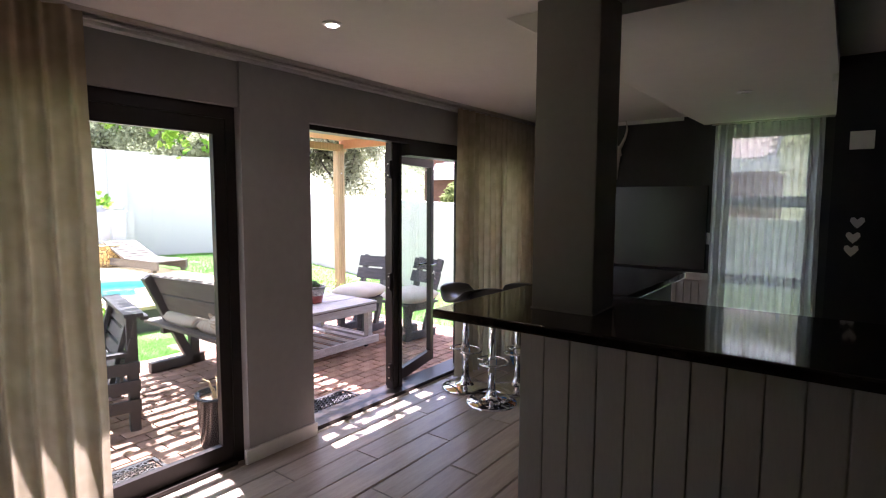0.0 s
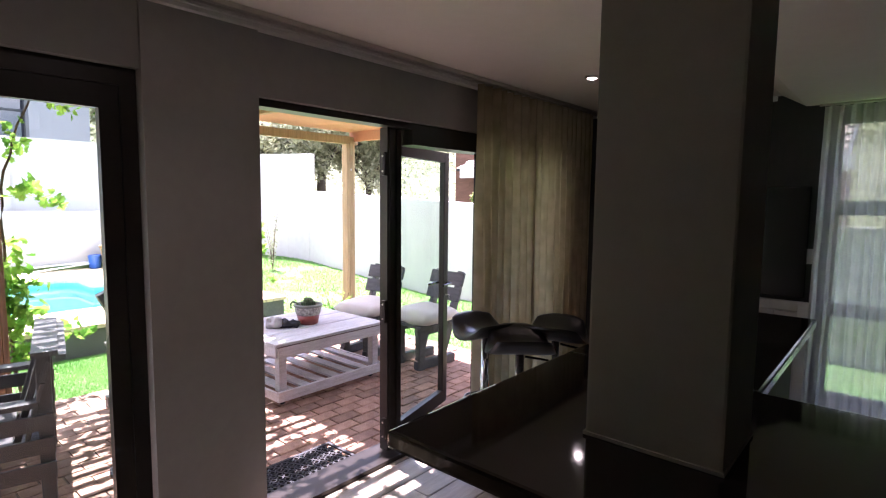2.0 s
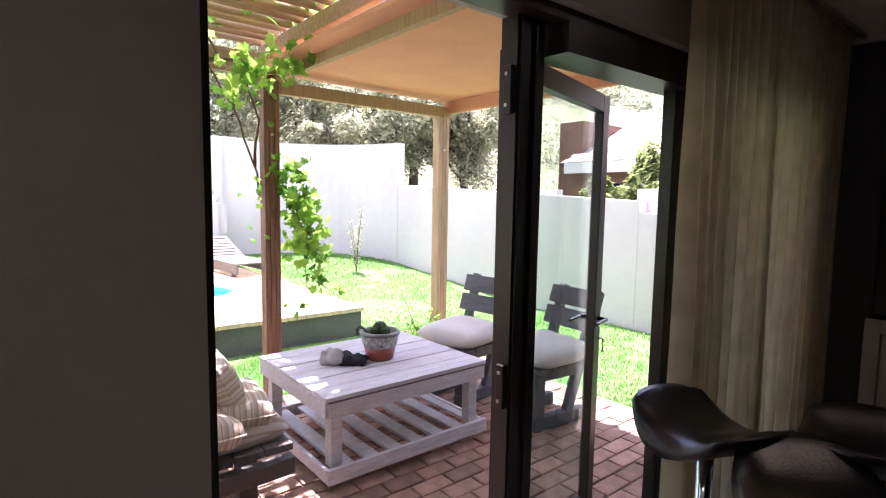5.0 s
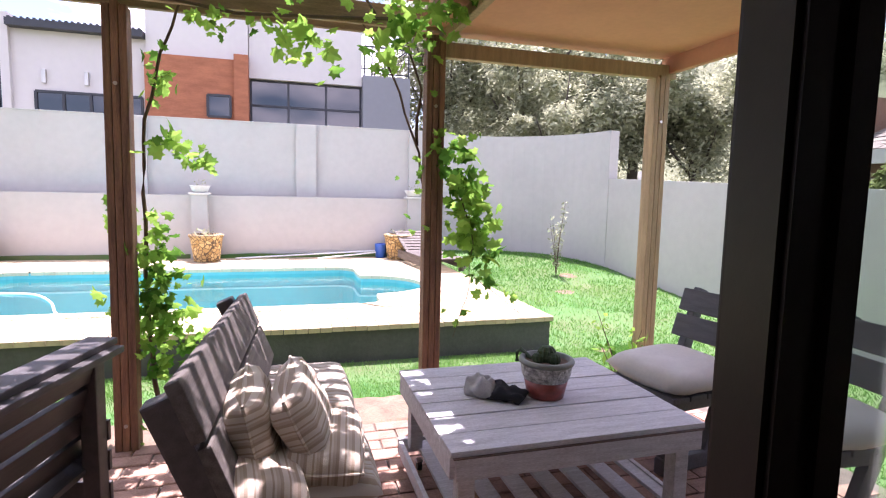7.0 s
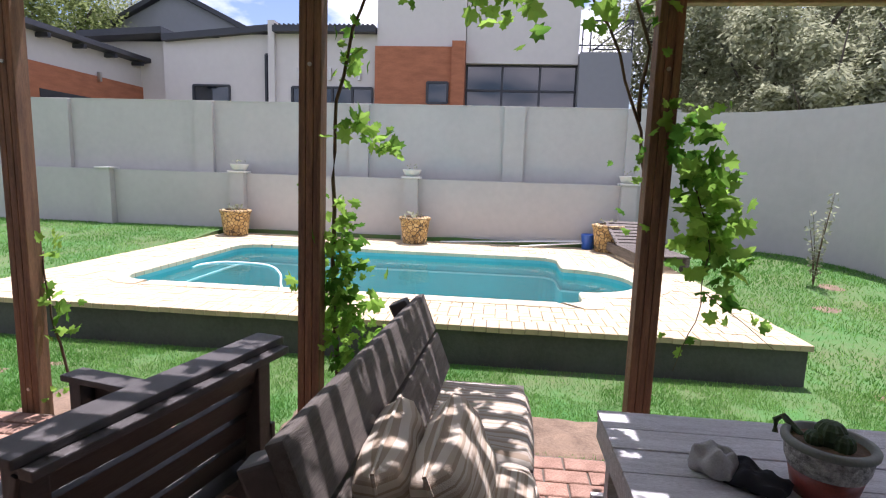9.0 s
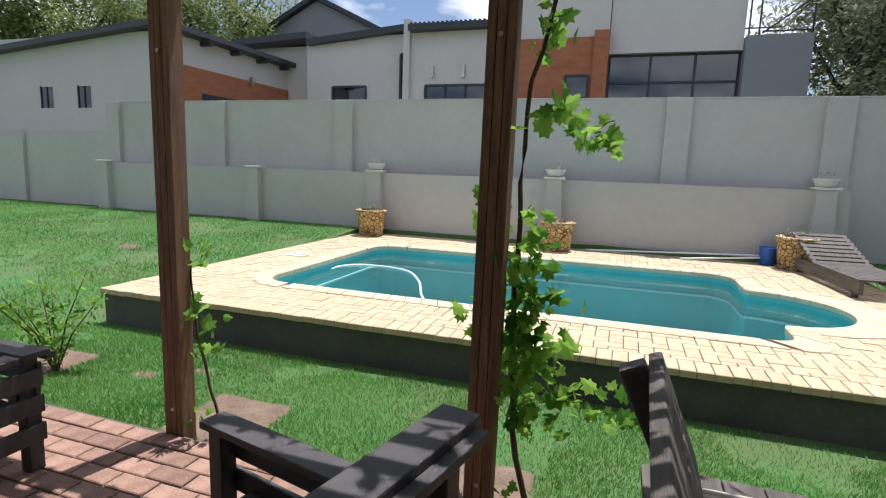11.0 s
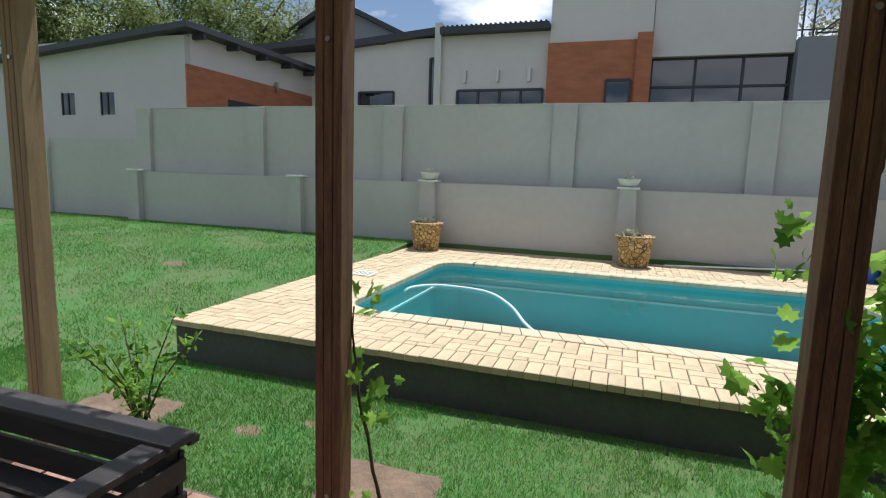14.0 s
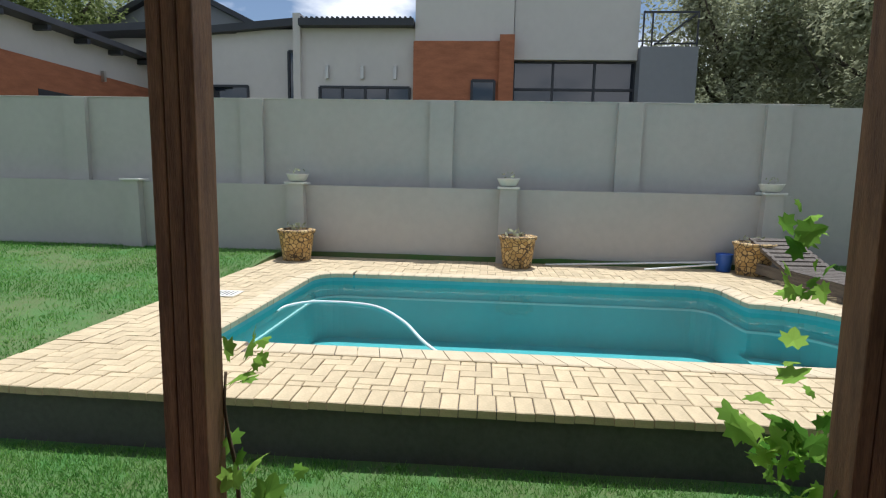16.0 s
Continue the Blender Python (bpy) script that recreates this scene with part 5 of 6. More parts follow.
wall_box("brick_pier", HX0 - 1, HX0 + 0.45, 1.1, 1.52, 1, 5.72, M_HBRICK, "orange-red brick pier")
house_window(nh, 0.32, 0.98, 3.8, 4.45, (), (), HX0 + 0.3)
wall_box("upper_wall", HX0 - 7, HX0, 1.52, 5.1, 5.12, 9.2, M_HLIGHT)
wall_box("back_wall", HX0 - 7, HX0 - 0.3, 1.52, 5.1, 1, 5.12, M_HLIGHT)
house_window(nh, 1.55, 5.12, 2.6, 5.1, (2.72, 3.94), (4.3,), HX0 - 0.25)
wall_box("balcony_wall", HX0 - 4, HX0 + 0.25, 5.12, 6.72, 1, 5.45, M_HGREY, "blue-grey plaster")
rl = part("railing", box(bmesh.new(), HX0 + 0.15, HX0 + 0.2, 5.15, 6.7, 6.38, 6.43), M_HROOF, nh)
for y in (5.17, 5.42, 6.68):
    part("baluster", box(bmesh.new(), HX0 + 0.15, HX0 + 0.2, y - 0.02, y + 0.02, 5.45, 6.38), M_HROOF, rl)
for p, q in (((HX0 + 0.17, 5.5, 5.5), (HX0 + 0.17, 6.6, 6.35)), ((HX0 + 0.17, 5.5, 5.55), (HX0 + 0.17, 6.68, 5.55)), ((HX0 + 0.17, 6.69, 6.4), (HX0 - 3, 6.69, 6.4)), ((HX0 - 3, 5.2, 6.4), (HX0 - 3, 6.69, 6.4))):
    plank("rail_bar", p, q, 0.04, 0.04, M_HROOF, rl, 0)
wall_box("link_wall", HX0 - 6, HX0 - 0.6, -9.3, -7.2, 1, 5.99, M_HLIGHT)
wall_box("link_wall", HX0 - 6, HX0 - 0.6, -7.2, -5.05, 1, 6.12, M_HLIGHT)
house_window(nh, -5.5, -5.0, 3.4, 5.45, (), (), HX0 - 0.6)
house_window(nh, -8.2, -6.85, 3.6, 4.38, (), (), HX0 - 0.6)
for y0, z0, y1, z1 in ((-12.4, 6.05, -9.2, 6.2), (-9.2, 5.95, -5.1, 6.3)):
    m = Matrix.Translation((HX0 - 0.5, y0, z0)) @ Matrix.Rotation(math.atan2(z1 - z0, y1 - y0), 4, "X")
    part("roof_edge", box(bmesh.new(), -5, 0.15, 0, math.hypot(y1 - y0, z1 - z0), -0.1, 0.12, m), M_HROOF, nh)
wall_box("gable_base", HX0 - 6.5, HX0 - 1.2, -12.6, -9.2, 1, 6.0, M_HLIGHT)
bm = flat([(-16.4, 5.5), (-8.2, 5.5), (-8.2, 7.3), (-12.25, 9.2), (-16.4, 7.2)], 5)
bm.transform(Matrix(((0, 0, 1, -27), (1, 0, 0, 0), (0, 1, 0, 0), (0, 0, 0, 1))))
part("gable_wall", bm, M_HGREY, nh, "blue-grey plaster gable")
for (ya, za), (yb, zb) in (((-16.8, 7.05), (-12.25, 9.3)), ((-12.25, 9.3), (-7.8, 7.15))):
    m = Matrix.Translation((-27.2, ya, za)) @ Matrix.Rotation(math.atan2(zb - za, yb - ya), 4, "X")
    part("gable_roof", box(bmesh.new(), -6, 0.5, 0, math.hypot(yb - ya, zb - za), -0.05, 0.15, m), M_HROOF, nh)

gh = thing("neighbour_garage", pose(0, 0, 0), "pale plastered outbuilding with brick band and mono-pitch roof", "house")
GX, GY = -16.0, -10.6
part("wall", box(bmesh.new(), GX - 0.2, GX, -18.6, GY, 0, 5.12), M_HMID, gh)
part("wall", box(bmesh.new(), GX - 7.4, GX - 0.2, GY - 0.2, GY, 0, 5.5), M_HLIGHT, gh)
bm = bmesh.new()
box(bm, GX - 7.3, GX - 0.001, GY, GY + 0.05, 0, 4.36)
part("brick_band", bm, M_HBRICK, gh, "orange-red brick band")
part("garage_door", box(bmesh.new(), GX - 4.6, GX - 1.6, GY + 0.051, GY + 0.07, 0, 3.62), M_HROOF, gh)
m = Matrix.Translation((GX + 0.35, -18.9, 4.55)) @ Matrix.Rotation(radians(4.6), 4, "X")
part("roof", box(bmesh.new(), -8.2, 0, 0, 8.75, -0.02, 0.14, m), M_HROOF, gh)
for v in gh.children[0].data.vertices:
    if v.co.z > 2 and v.co.y < -15:
        v.co.z = 4.55
for k in range(6):
    part("rafter_end", box(bmesh.new(), GX - 0.4 - k * 1.35, GX - 0.28 - k * 1.35, GY, GY + 0.4, 5.05, 5.18), M_HROOF, gh)
for y in (-15.1, -13.5):
    w = part("window", box(bmesh.new(), GX - 0.04, GX + 0.004, y - 0.25, y + 0.25, 3.0, 3.64), M_HGLASS, gh, "small dark window")
    part("reveal", box(bmesh.new(), GX + 0.004, GX + 0.03, y - 0.28, y - 0.24, 2.98, 3.66), M_HROOF, w)
    part("reveal", box(bmesh.new(), GX + 0.004, GX + 0.03, y - 0.02, y + 0.02, 3.0, 3.64), M_HROOF, w)
part("wall_lamp", box(bmesh.new(), GX - 4.0, GX - 3.9, GY + 0.05, GY + 0.15, 4.2, 4.5), M_METAL, gh)

bh = thing("brick_house", pose(0, 0, 0), "brown brick house with a grey tiled roof", "house")
part("wall", box(bmesh.new(), -13.3, -2.0, 17.2, 24, -0.2, 2.75), M_BROWNBRICK, bh)
bm = flat([(-14.2, 2.2), (-14.2, 4.7), (-13.2, 2.75), (-13.2, 2.2)], 0.3, pose(0, 17.6, 0, 90))
part("gable_wall", box(bmesh.new(), -14.3, -13.3, 17.6, 24, -0.2, 4.4), M_BROWNBRICK, bh)
bm.free()
part("fascia", box(bmesh.new(), -13.4, -1.5, 16.75, 16.9, 2.55, 2.9), M_CAP, bh, "white fascia board")
bm = bmesh.new()
for r in range(14):
    for c in range(38):
        x, d = -13.6 + c * 0.31 + 0.155 * (r % 2), r * 0.3
        m = Matrix.Translation((x, 16.8 + d * 0.91, 2.9 + d * 0.41)) @ Matrix.Rotation(radians(22), 4, "X")
        box(bm, 0, 0.3, 0, 0.34, 0, 0.03 + 0.012 * (c % 2), m)
tiles = part("roof_tiles", bm, M_TILE, bh, "grey concrete roof tiles")
tiles["kind"] = "stuff"
part("roof_deck", box(bmesh.new(), -13.6, -1.6, 0, 4.4, -0.1, -0.005, Matrix.Translation((0, 16.8, 2.9)) @ Matrix.Rotation(radians(24.2), 4, "X")), M_HROOF, bh)
for x in (-12.7, -10.3):
    w = part("window", box(bmesh.new(), x, x + 1.4, 17.17, 17.2, 1.0, 2.2), M_HGLASS, bh)
    for k in range(4):
        part("frame_bar", box(bmesh.new(), x + k * 0.45, x + k * 0.45 + 0.05, 17.13, 17.17, 1.0, 2.2), M_CAP, w)
part("roof_vent", turned([(0.12, 0), (0.12, 0.5), (0.28, 0.6), (0.3, 0.8), (0.2, 0.95), (0.02, 1.0)], 16, pose(-10.3, 20.2, 4.2)), M_HGREY, bh, "round metal roof vent", smooth=True)


# ---- trees ----
def tree(m, h, spread, count, size, leaf, label, seed, bare=0.25, clumps=44):
    """Tapered trunk, forking limbs and a ragged crown of leaf clumps."""
    random.seed(seed)
    t = thing("tree", m, label, "tree")
    bm = bmesh.new()
    top = Vector((random.uniform(-0.3, 0.3), random.uniform(-0.3, 0.3), h * 0.55))
    tube([(0, 0, -0.4), (0.05, 0.02, h * 0.2), tuple(top)], 0.1, 8, [0.035 * h, 0.025 * h, 0.014 * h], bm)
    tips = []
    for k in range(9):
        a = k * 2.4 + random.uniform(-0.4, 0.4)
        s = Vector((0.03, 0.02, h * (bare + 0.035 * k)))
        e = s + Vector((math.cos(a) * spread * random.uniform(0.5, 0.95), math.sin(a) * spread * random.uniform(0.5, 0.95), h * random.uniform(0.2, 0.5)))
        mid = (s + e) / 2 + Vector((0, 0, -0.04 * h))
        tube([tuple(s), tuple(mid), tuple(e)], 0.03, 6, [0.012 * h, 0.008 * h, 0.002 * h], bm)
        tips += [e, mid, (mid + e) / 2]
    part("trunk", bm, M_BARK, t, smooth=True)
    cl = []
    for k in range(clumps):
        c = random.choice(tips) + rnd_dir() * spread * random.uniform(0.1, 0.4)
        c.z = max(c.z, h * bare)
        cl.append((c, spread * random.uniform(0.16, 0.36)))
    lv = []
    for k in range(count):
        c, r = random.choice(cl)
        d = rnd_dir()
        lv.append((c + d * r * random.uniform(0.3, 1.1), (d * 0.7 + rnd_dir() * 0.8 + Vector((0, 0, 0.9))).normalized(), size * random.uniform(0.6, 1.3)))
    leaf_mesh("crown", lv, leaf, t, False)
    return t


for k, (x, y, h, sp, lf_m) in enumerate(((-19.5, 10.5, 6.5, 2.8, M_OLIVE), (-17.0, 13.0, 6.0, 2.7, M_OLIVE), (-22.5, 8.6, 8.5, 3.0, M_OLIVE), (-16.2, 14.6, 4.6, 2.2, M_OLIVE), (-16.6, 10.2, 4.4, 1.9, M_OLIVE), (-24.0, 12.5, 8.5, 3.4, M_OLIVE), (-8.6, 13.2, 3.0, 1.1, M_GREENT),
                                         (-24.5, -17.0, 9.5, 4.2, M_GREENT), (-27.0, -21.0, 10.5, 4.5, M_GREENT), (-22.0, -22.5, 10.0, 4.4, M_GREENT), (-19.0, -23.5, 8.5, 3.8, M_GREENT), (-31.0, -17.5, 9.5, 3.4, M_OLIVE))):
    tree(pose(x, y, ground_z(x, y)), h, sp, 19000, 0.18 if lf_m is M_OLIVE else 0.23, lf_m, "grey-green bushy tree with thin bare twigs" if lf_m is M_OLIVE else "green leafy tree behind the wall", 40 + k, 0.18)

# the hillside's bushes: nobody could count them
random.seed(5)
lv = []
for k in range(420):
    d = random.uniform(22, 95)
    a = random.uniform(0.2, 2.3)
    x, y = -5 - d * math.cos(a), 2 + d * math.sin(a)
    if y < 9.5 and x > -23 or (x > -15 and 15 < y < 26):
        continue
    g = ground_z(x, y)
    r = random.uniform(1.4, 2.6) * (0.6 + d / 70)
    for j in range(170):
        u = rnd_dir()
        u.z = abs(u.z) * 0.95
        p = Vector((x, y, g)) + u * r * random.uniform(0.45, 1.05) * (1 + 0.3 * noise.noise(u * 3 + Vector((k, 0, 0))))
        lv.append((p, (u + rnd_dir() * 0.7).normalized(), 0.0085 * d * random.uniform(0.7, 1.5)))
for k in range(26):
    x, y = -27 + random.uniform(-4, 3), random.uniform(7.5, 16)
    r = random.uniform(1.6, 2.6)
    for j in range(330):
        u = rnd_dir()
        p = Vector((x, y, 3.2 + 0.25 * k)) + Vector((u.x, u.y, u.z)) * r * random.uniform(0.4, 1.05)
        lv.append((p, (u + rnd_dir() * 0.7).normalized(), 0.2 * random.uniform(0.7, 1.5)))
hb = leaf_mesh("hillside_bushes", lv, M_OLIVE, None, False)
tagged(hb, "dense grey-green bushes covering the hillside", "bushes", kind="stuff")

# sapling on the right lawn, small shrub on the left one
def sapling(name, x, y, h, w, n, size, label, leaf=M_VINE, seed=1):
    random.seed(seed)
    t = thing(name, pose(x, y, ground_z(x, y) - 0.01), label, "shrub")
    lv = []
    for k in range(7):
        a = k * 2.1
        e = Vector((w * math.cos(a) * random.uniform(0.3, 1), w * math.sin(a) * random.uniform(0.3, 1), h * random.uniform(0.55, 1)))
        m2 = Vector((e.x * 0.35, e.y * 0.35, e.z * 0.5))
        part("stem", tube([(0, 0, 0), tuple(m2), tuple(e)], 0.006, 5, [0.008, 0.006, 0.002]), M_STEM, t)
        for j in range(n):
            f = random.uniform(0.15, 1)
            p = m2.lerp(e, (f - 0.4) / 0.6) if f > 0.4 else Vector((0, 0, 0)).lerp(m2, f / 0.4)
            lv.append((p + rnd_dir() * size * 0.8, (rnd_dir() + Vector((0, 0, 0.5))).normalized(), size * random.uniform(0.6, 1.2)))
    leaf_mesh("leaves", lv, leaf, t, False)
    return t


sapling("sapling", -10.65, 7.1, 1.3, 0.22, 30, 0.08, "thin young tree with pale sparse leaves", M_OLIVE, 3)
sapling("shrub", -6.4, -1.7, 0.8, 0.45, 48, 0.075, "small leafy shrub beside a pergola post", M_VINE, 4)
sapling("shrub", -6.0, 5.2, 0.85, 0.25, 24, 0.08, "bright green young creeper at the post's foot", M_VINE, 6)


# ---- grape vines ----
def vine(label, stems, clusters, seed, dense=0.95):
    """stems: polylines with radius; clusters: centre, radii, leaf count, leaf size."""
    random.seed(seed)
    t = thing("grape_vine", pose(0, 0, 0), label, "vine", "grape vines")
    for pts, r in stems:
        pp = []
        for a, b in zip(pts, pts[1:]):
            for k in range(4):
                v = Vector(a).lerp(Vector(b), k / 4)
                pp.append(v + Vector((noise.noise(v * 5), noise.noise(v * 5 + Vector((9, 0, 0))), 0)) * 0.025)
        pp.append(Vector(pts[-1]))
        part("stem", tube(pp, r, 6, [r * (1 - 0.6 * i / len(pp)) for i in range(len(pp))]), M_STEM, t, smooth=True)
    lv = []
    for c, rad, n, size in clusters:
        c = Vector(c)
        for k in range(int(n * dense)):
            d = Vector((random.gauss(0, 0.55), random.gauss(0, 0.55), random.gauss(0, 0.6)))
            p = c + Vector((d.x * rad[0], d.y * rad[1], d.z * rad[2]))
            lv.append((p, (rnd_dir() * 1.2 + Vector((0.35, 0, 0.5))).normalized(), 0.92 * size * random.uniform(0.5, 1.25)))
    leaf_mesh("leaves", lv, M_VINE, t)
    return t


vine("grape vine climbing a pergola post with hanging leaves",
     [([(-6.06, 3.6, -0.08), (-6.02, 3.6, 0.6), (-6.02, 3.6, 1.3), (-5.98, 3.52, 1.8), (-5.9, 3.3, 2.3), (-5.85, 3.05, 2.65)], 0.013),
      ([(-5.98, 3.5, 1.85), (-5.9, 3.5, 2.2), (-5.85, 3.35, 2.6)], 0.012), ([(-5.9, 3.75, 1.7), (-5.8, 3.85, 1.2), (-5.75, 3.8, 0.85), (-5.72, 3.7, 0.6)], 0.004), ([(-5.8, 3.85, 1.0), (-5.8, 4.05, 0.85), (-5.75, 4.2, 0.72)], 0.003)],
     [((-5.88, 3.72, 1.75), (0.12, 0.13, 0.16), 60, 0.1), ((-5.86, 3.8, 1.5), (0.12, 0.14, 0.2), 85, 0.11), ((-5.82, 3.9, 1.25), (0.1, 0.13, 0.18), 60, 0.115), ((-5.8, 3.88, 1.0), (0.07, 0.12, 0.14), 14, 0.1), ((-5.76, 3.78, 0.75), (0.04, 0.12, 0.16), 5, 0.09), ((-5.78, 4.08, 0.85), (0.04, 0.12, 0.06), 5, 0.08), ((-5.9, 3.5, 1.55), (0.06, 0.08, 0.3), 14, 0.06), ((-5.9, 3.55, 2.35), (0.1, 0.1, 0.1), 9, 0.09)], 21)
vine("grape vine climbing a pergola post among the benches",
     [([(-6.08, 1.95, -0.08), (-6.0, 1.86, 0.5), (-6.0, 1.85, 1.2), (-5.99, 1.86, 1.8), (-5.93, 1.98, 2.3), (-5.9, 2.1, 2.6)], 0.016)],
     [((-5.98, 1.94, 0.72), (0.12, 0.17, 0.26), 100, 0.09), ((-6.0, 1.91, 1.0), (0.1, 0.12, 0.22), 60, 0.085), ((-5.98, 1.92, 1.27), (0.07, 0.06, 0.13), 20, 0.075), ((-5.92, 2.18, 0.6), (0.1, 0.16, 0.09), 26, 0.085), ((-5.9, 2.36, 0.53), (0.05, 0.08, 0.04), 8, 0.08), ((-6.13, 1.72, 0.75), (0.08, 0.13, 0.22), 54, 0.085), ((-6.12, 1.69, 1.38), (0.07, 0.08, 0.12), 20, 0.08), ((-5.98, 1.92, 0.42), (0.07, 0.09, 0.1), 18, 0.08), ((-5.9, 2.0, 1.78), (0.07, 0.13, 0.06), 28, 0.08), ((-5.88, 2.18, 1.7), (0.06, 0.08, 0.07), 16, 0.08), ((-5.95, 1.95, 2.15), (0.08, 0.1, 0.12), 26, 0.08), ((-5.92, 1.83, 0.12), (0.06, 0.06, 0.08), 7, 0.08)], 22)
vine("thin young grape vine beside a pergola post",
     [([(-6.05, 0.16, -0.08), (-5.98, 0.13, 0.25), (-5.97, 0.06, 0.6), (-5.99, 0.03, 1.0)], 0.011)],
     [((-5.97, 0.12, 1.08), (0.05, 0.07, 0.09), 9, 0.09), ((-5.97, 0.14, 0.72), (0.06, 0.08, 0.12), 12, 0.085), ((-5.98, 0.14, 0.55), (0.06, 0.08, 0.08), 7, 0.09), ((-5.95, 0.05, 0.1), (0.08, 0.08, 0.08), 7, 0.06)], 23)
over = [((-5.9, y, 2.7 + random.uniform(-0.06, 0.1)), (0.22, 0.28, 0.09), 26, 0.1) for y in np.arange(-2.6, 3.4, 0.5)]
over += [((x, y, 2.87), (0.35, 0.4, 0.06), 30, 0.1) for x, y in ((-5.4, 3.2), (-5.0, 2.7), (-5.5, 2.2), (-5.3, 1.4), (-4.7, 2.1), (-5.2, 0.4), (-4.6, 1.1), (-5.4, -0.6), (-4.4, 3.1), (-4.0, 2.4), (-5.2, -1.6))]
over += [((-5.6, 2.75, 2.36), (0.14, 0.16, 0.16), 42, 0.095), ((-5.55, 3.3, 2.5), (0.16, 0.2, 0.14), 46, 0.1), ((-5.3, 3.5, 2.5), (0.16, 0.16, 0.12), 34, 0.1), ((-5.75, 3.25, 2.32), (0.08, 0.1, 0.13), 12, 0.095), ((-5.8, 2.3, 2.48), (0.1, 0.2, 0.06), 18, 0.09), ((-5.85, -2.2, 2.45), (0.15, 0.25, 0.12), 34, 0.1)]
over += [((random.uniform(-5.8, -3.5), random.uniform(0.8, 3.6), 2.9), (0.3, 0.3, 0.05), 34, 0.11) for k in range(15)]
over += [((random.uniform(-5.7, -4.0), random.uniform(2.7, 3.6), 2.9), (0.25, 0.25, 0.05), 40, 0.11) for k in range(8)]
vine("grape vine spreading over the pergola roof", [([(-5.85, 3.3, 2.6), (-5.8, 2.4, 2.52), (-5.85, 1.6, 2.62), (-5.8, 0.2, 2.62), (-5.85, -1.8, 2.62)], 0.012), ([(-5.85, 3.2, 2.62), (-5.2, 2.8, 2.78), (-4.2, 2.4, 2.78)], 0.01)], over, 24, 1.2)

# ---- grass ----
rng = np.random.default_rng(3)


def blades(n, x0, x1, y0, y1, h, w):
    p = np.stack([rng.uniform(x0, x1, n), rng.uniform(y0, y1, n)], 1)
    keep = ~((p[:, 0] < DECK[1] + 0.01) & (p[:, 1] > DECK[2] - 0.01) & (p[:, 1] < DECK[3] + 0.01))
    keep &= ~((p[:, 0] < -12) & (np.hypot(p[:, 0] + 10.9, p[:, 1] - 6.0) > 2.35) & (p[:, 1] > 5.4))
    for sx, sy, sw, sd in ((-6.5, -2.05, 0.55, 0.7), (-6.28, 0.0, 0.58, 0.58), (-6.2, 1.72, 0.4, 0.45), (-6.27, 3.32, 0.5, 0.55)):
        keep &= ~((abs(p[:, 0] - sx) < sw / 2) & (abs(p[:, 1] - sy) < sd / 2))
    for sx, sy, sw in SPOTS:
        keep &= (np.hypot(p[:, 0] - sx, p[:, 1] - sy) > sw * rng.uniform(0.6, 1.15, len(p))) | (rng.uniform(0, 1, len(p)) < 0.45)
    p = p[keep]
    keep = [noise.noise(Vector((a * 0.9, b * 0.9, 4))) + 0.5 * noise.noise(Vector((a * 3, b * 3, 1))) > -0.3 or (i % 4 == 0) for i, (a, b) in enumerate(p)]
    p = p[np.array(keep)]
    z = np.array([ground_z(a, b) for a, b in p]) - 0.008
    k = len(p)
    ang, hh = rng.uniform(0, 6.283, k), h * rng.uniform(0.5, 1.2, k)
    side = np.stack([np.cos(ang), np.sin(ang), 0 * ang], 1) * w / 2
    lean = np.stack([rng.normal(0, 0.45, k) * hh, rng.normal(0, 0.45, k) * hh, hh], 1)
    c = np.column_stack([p, z])
    return np.stack([c - side, c + side, c + lean], 1).reshape(-1, 3)


gb = np.concatenate([blades(140000, -7.42, -5.92, -4.0, 6.5, 0.04, 0.007), blades(26000, -13.2, -7.3, 5.3, 8.4, 0.05, 0.014), blades(26000, -7.4, -2.0, 5.8, 8.4, 0.05, 0.012), blades(120000, -13.0, -5.95, -14.0, -2.4, 0.045, 0.012)])
me = bpy.data.meshes.new("mesh")
me.from_pydata(gb.tolist(), [], np.arange(len(gb)).reshape(-1, 3).tolist())
me.materials.append(M_GRASS)
tagged(new("grass", me), "short bright green lawn grass with thin patches", "grass", kind="stuff")


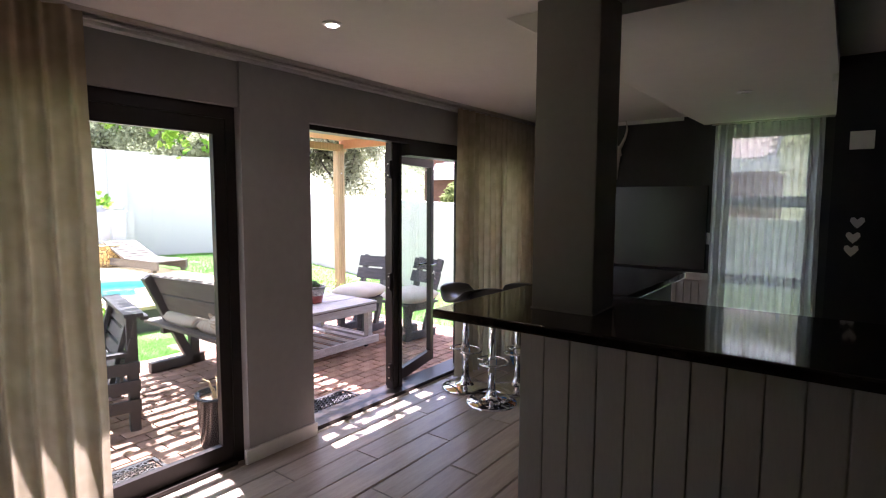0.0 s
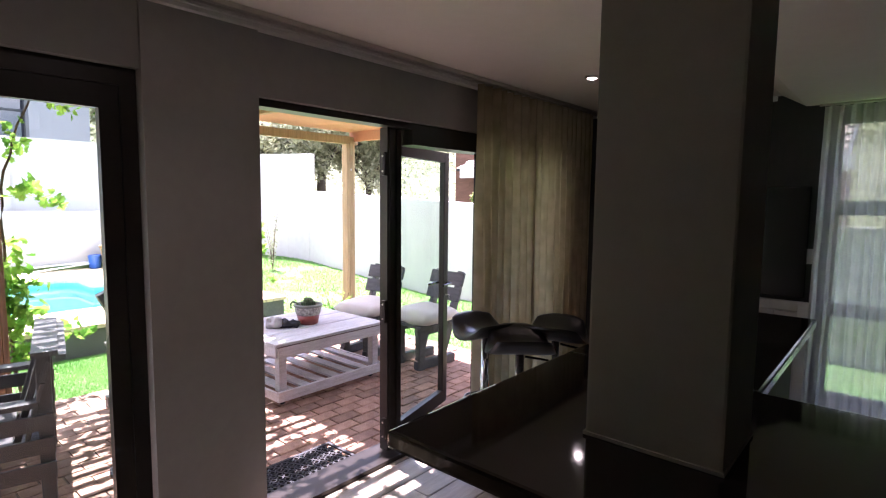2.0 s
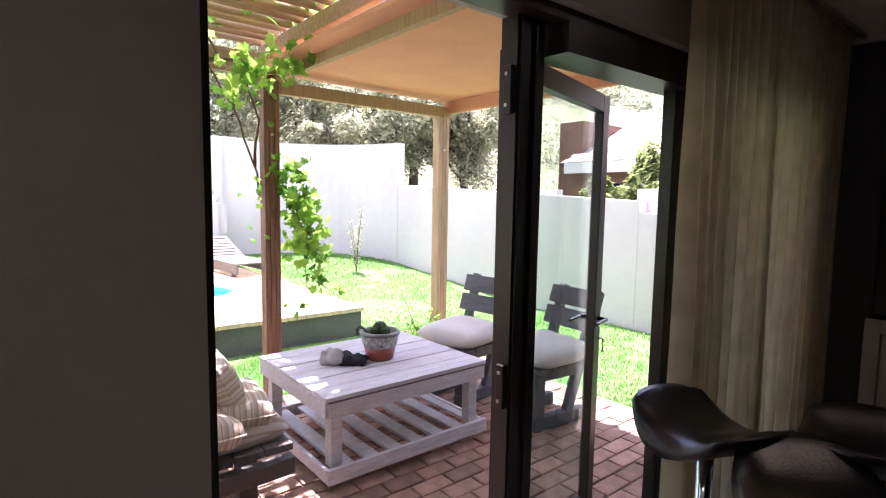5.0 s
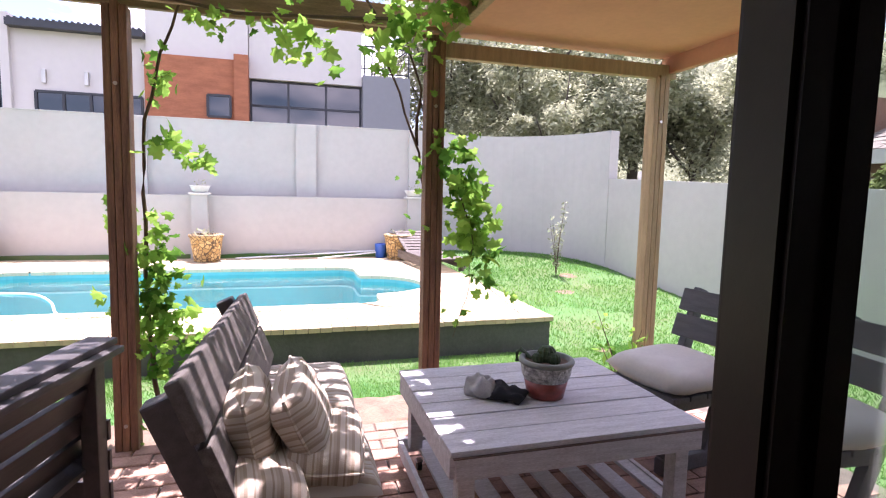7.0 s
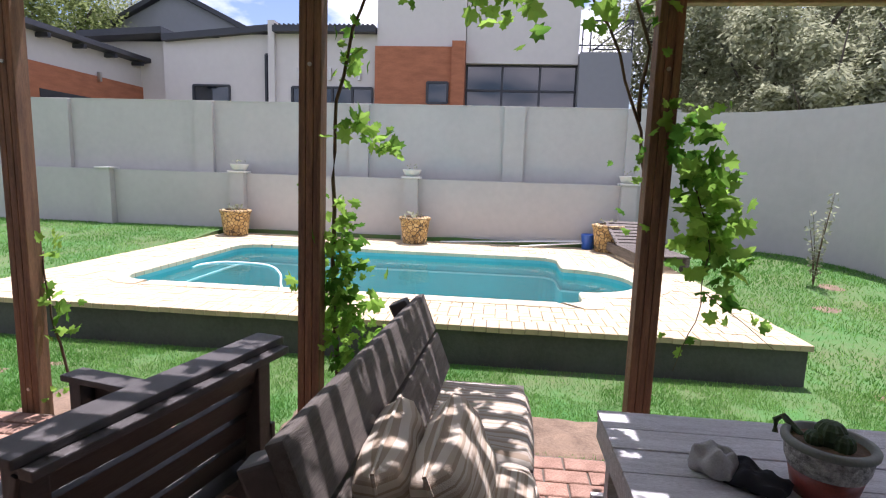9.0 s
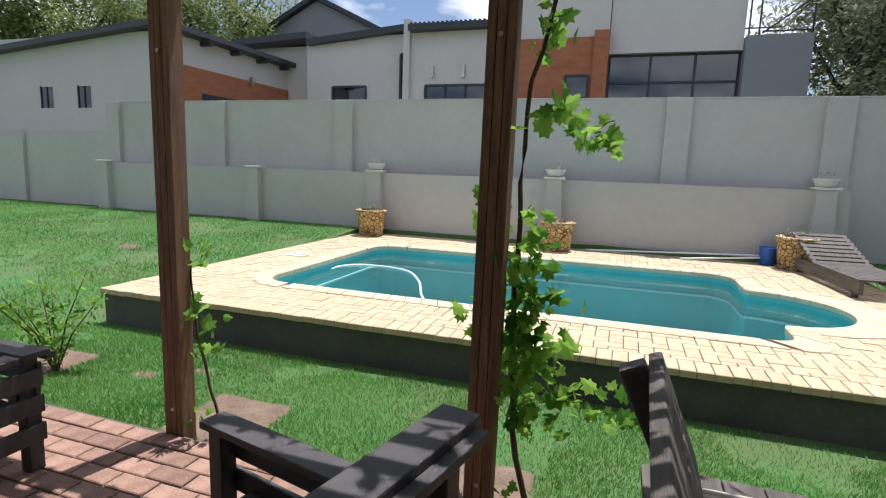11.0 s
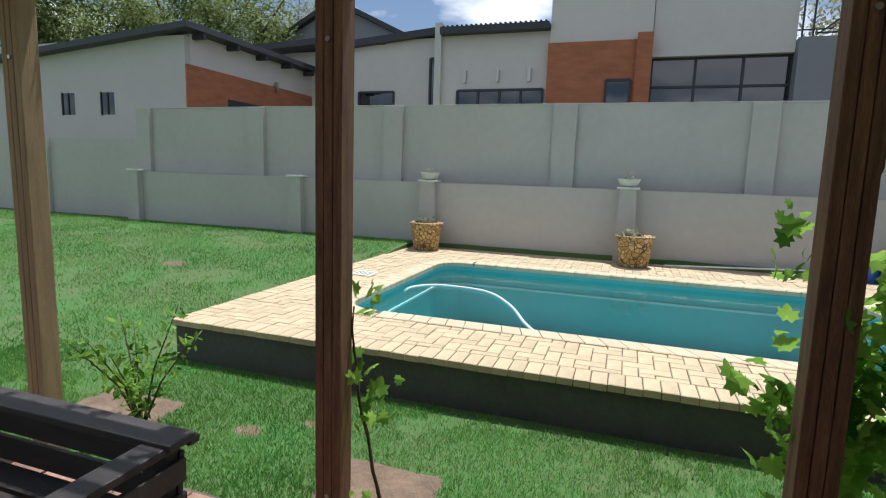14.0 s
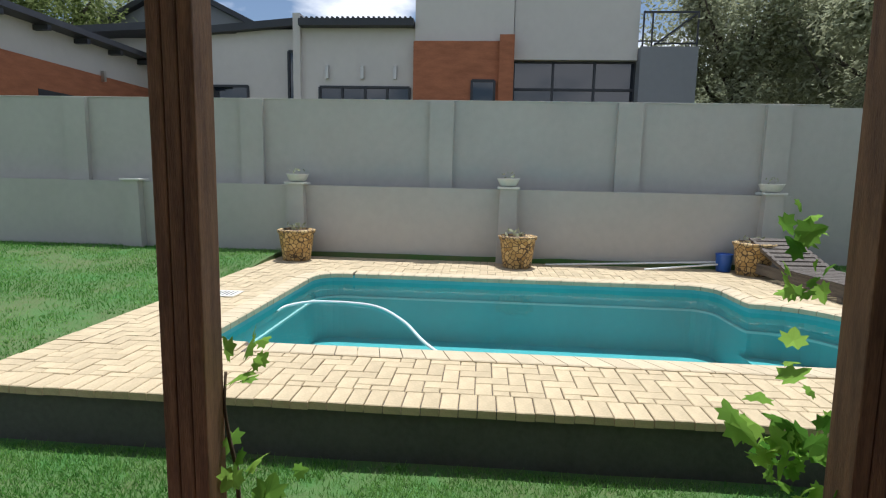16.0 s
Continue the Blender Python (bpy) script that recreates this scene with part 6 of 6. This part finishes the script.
# ---- pieces of the floors, last ----
def piece_field(name, parent, material, cells, thick, near, stuff_name):
    """Each cell (x, y, w, d, z) is a piece; cells chosen by near are objects of their own, the rest are joined."""
    shapes, rest = {}, bmesh.new()
    count = 0
    rnd = random.Random(9)
    for x, y, w, d, z in cells:
        dz, tilt = rnd.uniform(-0.0025, 0.0025), rnd.uniform(-0.4, 0.4)
        if near(x, y) and count < 300:
            key = (round(w, 3), round(d, 3))
            if key not in shapes:
                bm = bmesh.new()
                e = min(0.005, w / 8)
                lo = [bm.verts.new((sx * w / 2, sy * d / 2, -thick)) for sx, sy in ((-1, -1), (1, -1), (1, 1), (-1, 1))]
                mi = [bm.verts.new((sx * w / 2, sy * d / 2, -e)) for sx, sy in ((-1, -1), (1, -1), (1, 1), (-1, 1))]
                to = [bm.verts.new((sx * (w / 2 - e), sy * (d / 2 - e), 0)) for sx, sy in ((-1, -1), (1, -1), (1, 1), (-1, 1))]
                for a, b in ((lo, mi), (mi, to)):
                    for i in range(4):
                        bm.faces.new((a[i], a[(i + 1) % 4], b[(i + 1) % 4], b[i]))
                bm.faces.new(to)
                shapes[key] = mesh_of(bm, material)
            ob = new(name, shapes[key])
            ob.parent = parent
            ob.location = (x, y, z + dz)
            ob.rotation_euler = (radians(tilt) * 0.5, radians(tilt) * 0.4, radians(tilt))
            count += 1
        else:
            box(rest, x - w / 2, x + w / 2, y - d / 2, y + d / 2, z - thick, z + dz)
    if rest.verts:
        ob = part(stuff_name, rest, material, parent)
        ob["kind"] = "stuff"


cells = []
for i in range(24):
    x = WO + 0.16 + i * 0.195
    y = -2.75 + (i * 0.47) % 1.2 - 1.2
    while y < END_Y:
        a, b = max(y, -2.79), min(y + 1.196, END_Y)
        if b - a > 0.1:
            cells.append((x, (a + b) / 2, 0.192, b - a, FLOOR_Z))
        y += 1.2
piece_field("plank", floor, M_PLANK, cells, 0.01, lambda x, y: x < -0.6, "far_planks")

cells = []
bw, bl = 0.125, 0.235
nrow = int((5.88 - 3.05) / bw)
for i in range(nrow):
    x = -5.88 + bw / 2 + i * bw
    off = bl / 2 * (i % 2)
    for j in range(46):
        y = -4.9 + off + j * bl
        if y < 5.66:
            cells.append((x, y, bw - 0.011, bl - 0.011, 0.0))
piece_field("brick", patio, M_BRICK, cells, 0.05, lambda x, y: (2.1 < y < 5.0 and x > -4.5) or (x < -5.1 and -1.6 < y < 3.4), "far_bricks")

cells = []


def inside_pool(x, y, g):
    pts = pool_outline(g)
    hit = False
    for (xa, ya), (xb, yb) in zip(pts, pts[1:] + pts[:1]):
        if (ya > y) != (yb > y) and x < (xb - xa) * (y - ya) / (yb - ya) + xa:
            hit = not hit
    return hit


for k in range(72):
    w = (DECK[3] - DECK[2]) / 72
    cells.append((DECK[1] - 0.11, DECK[2] + w * (k + 0.5), 0.216, w - 0.006, DECK_Z))
for k in range(49):
    w = (DECK[1] - 0.22 - DECK[0]) / 49
    for y in (DECK[2] + 0.11, DECK[3] - 0.11):
        cells.append((DECK[0] + w * (k + 0.5), y, w - 0.006, 0.216, DECK_Z))
u = 0.108
for i in range(-75, 75):
    for j in range(-75, 75):
        # herringbone of two-to-one pavers
        for (cx2, cy2, w, d) in ((i + j * 2 + 1.0 - 0, j * -2 + i + 0.5, 2, 1), (i + j * 2 + 2.5, j * -2 + i, 1, 2)):
            x, y = -10.2 + cx2 * u, 1.4 + cy2 * u
            xa, xb = max(x - w * u / 2, DECK[0]), min(x + w * u / 2, DECK[1] - 0.222)
            ya, yb = max(y - d * u / 2, DECK[2] + 0.222), min(y + d * u / 2, DECK[3] - 0.222)
            if xb - xa < 0.03 or yb - ya < 0.03 or inside_pool(x, y, 0.14):
                continue
            cells.append(((xa + xb) / 2, (ya + yb) / 2, xb - xa - 0.006, yb - ya - 0.006, DECK_Z))
piece_field("paver", deck, M_PAVER, cells, 0.05, lambda x, y: x > -8.3, "far_pavers")
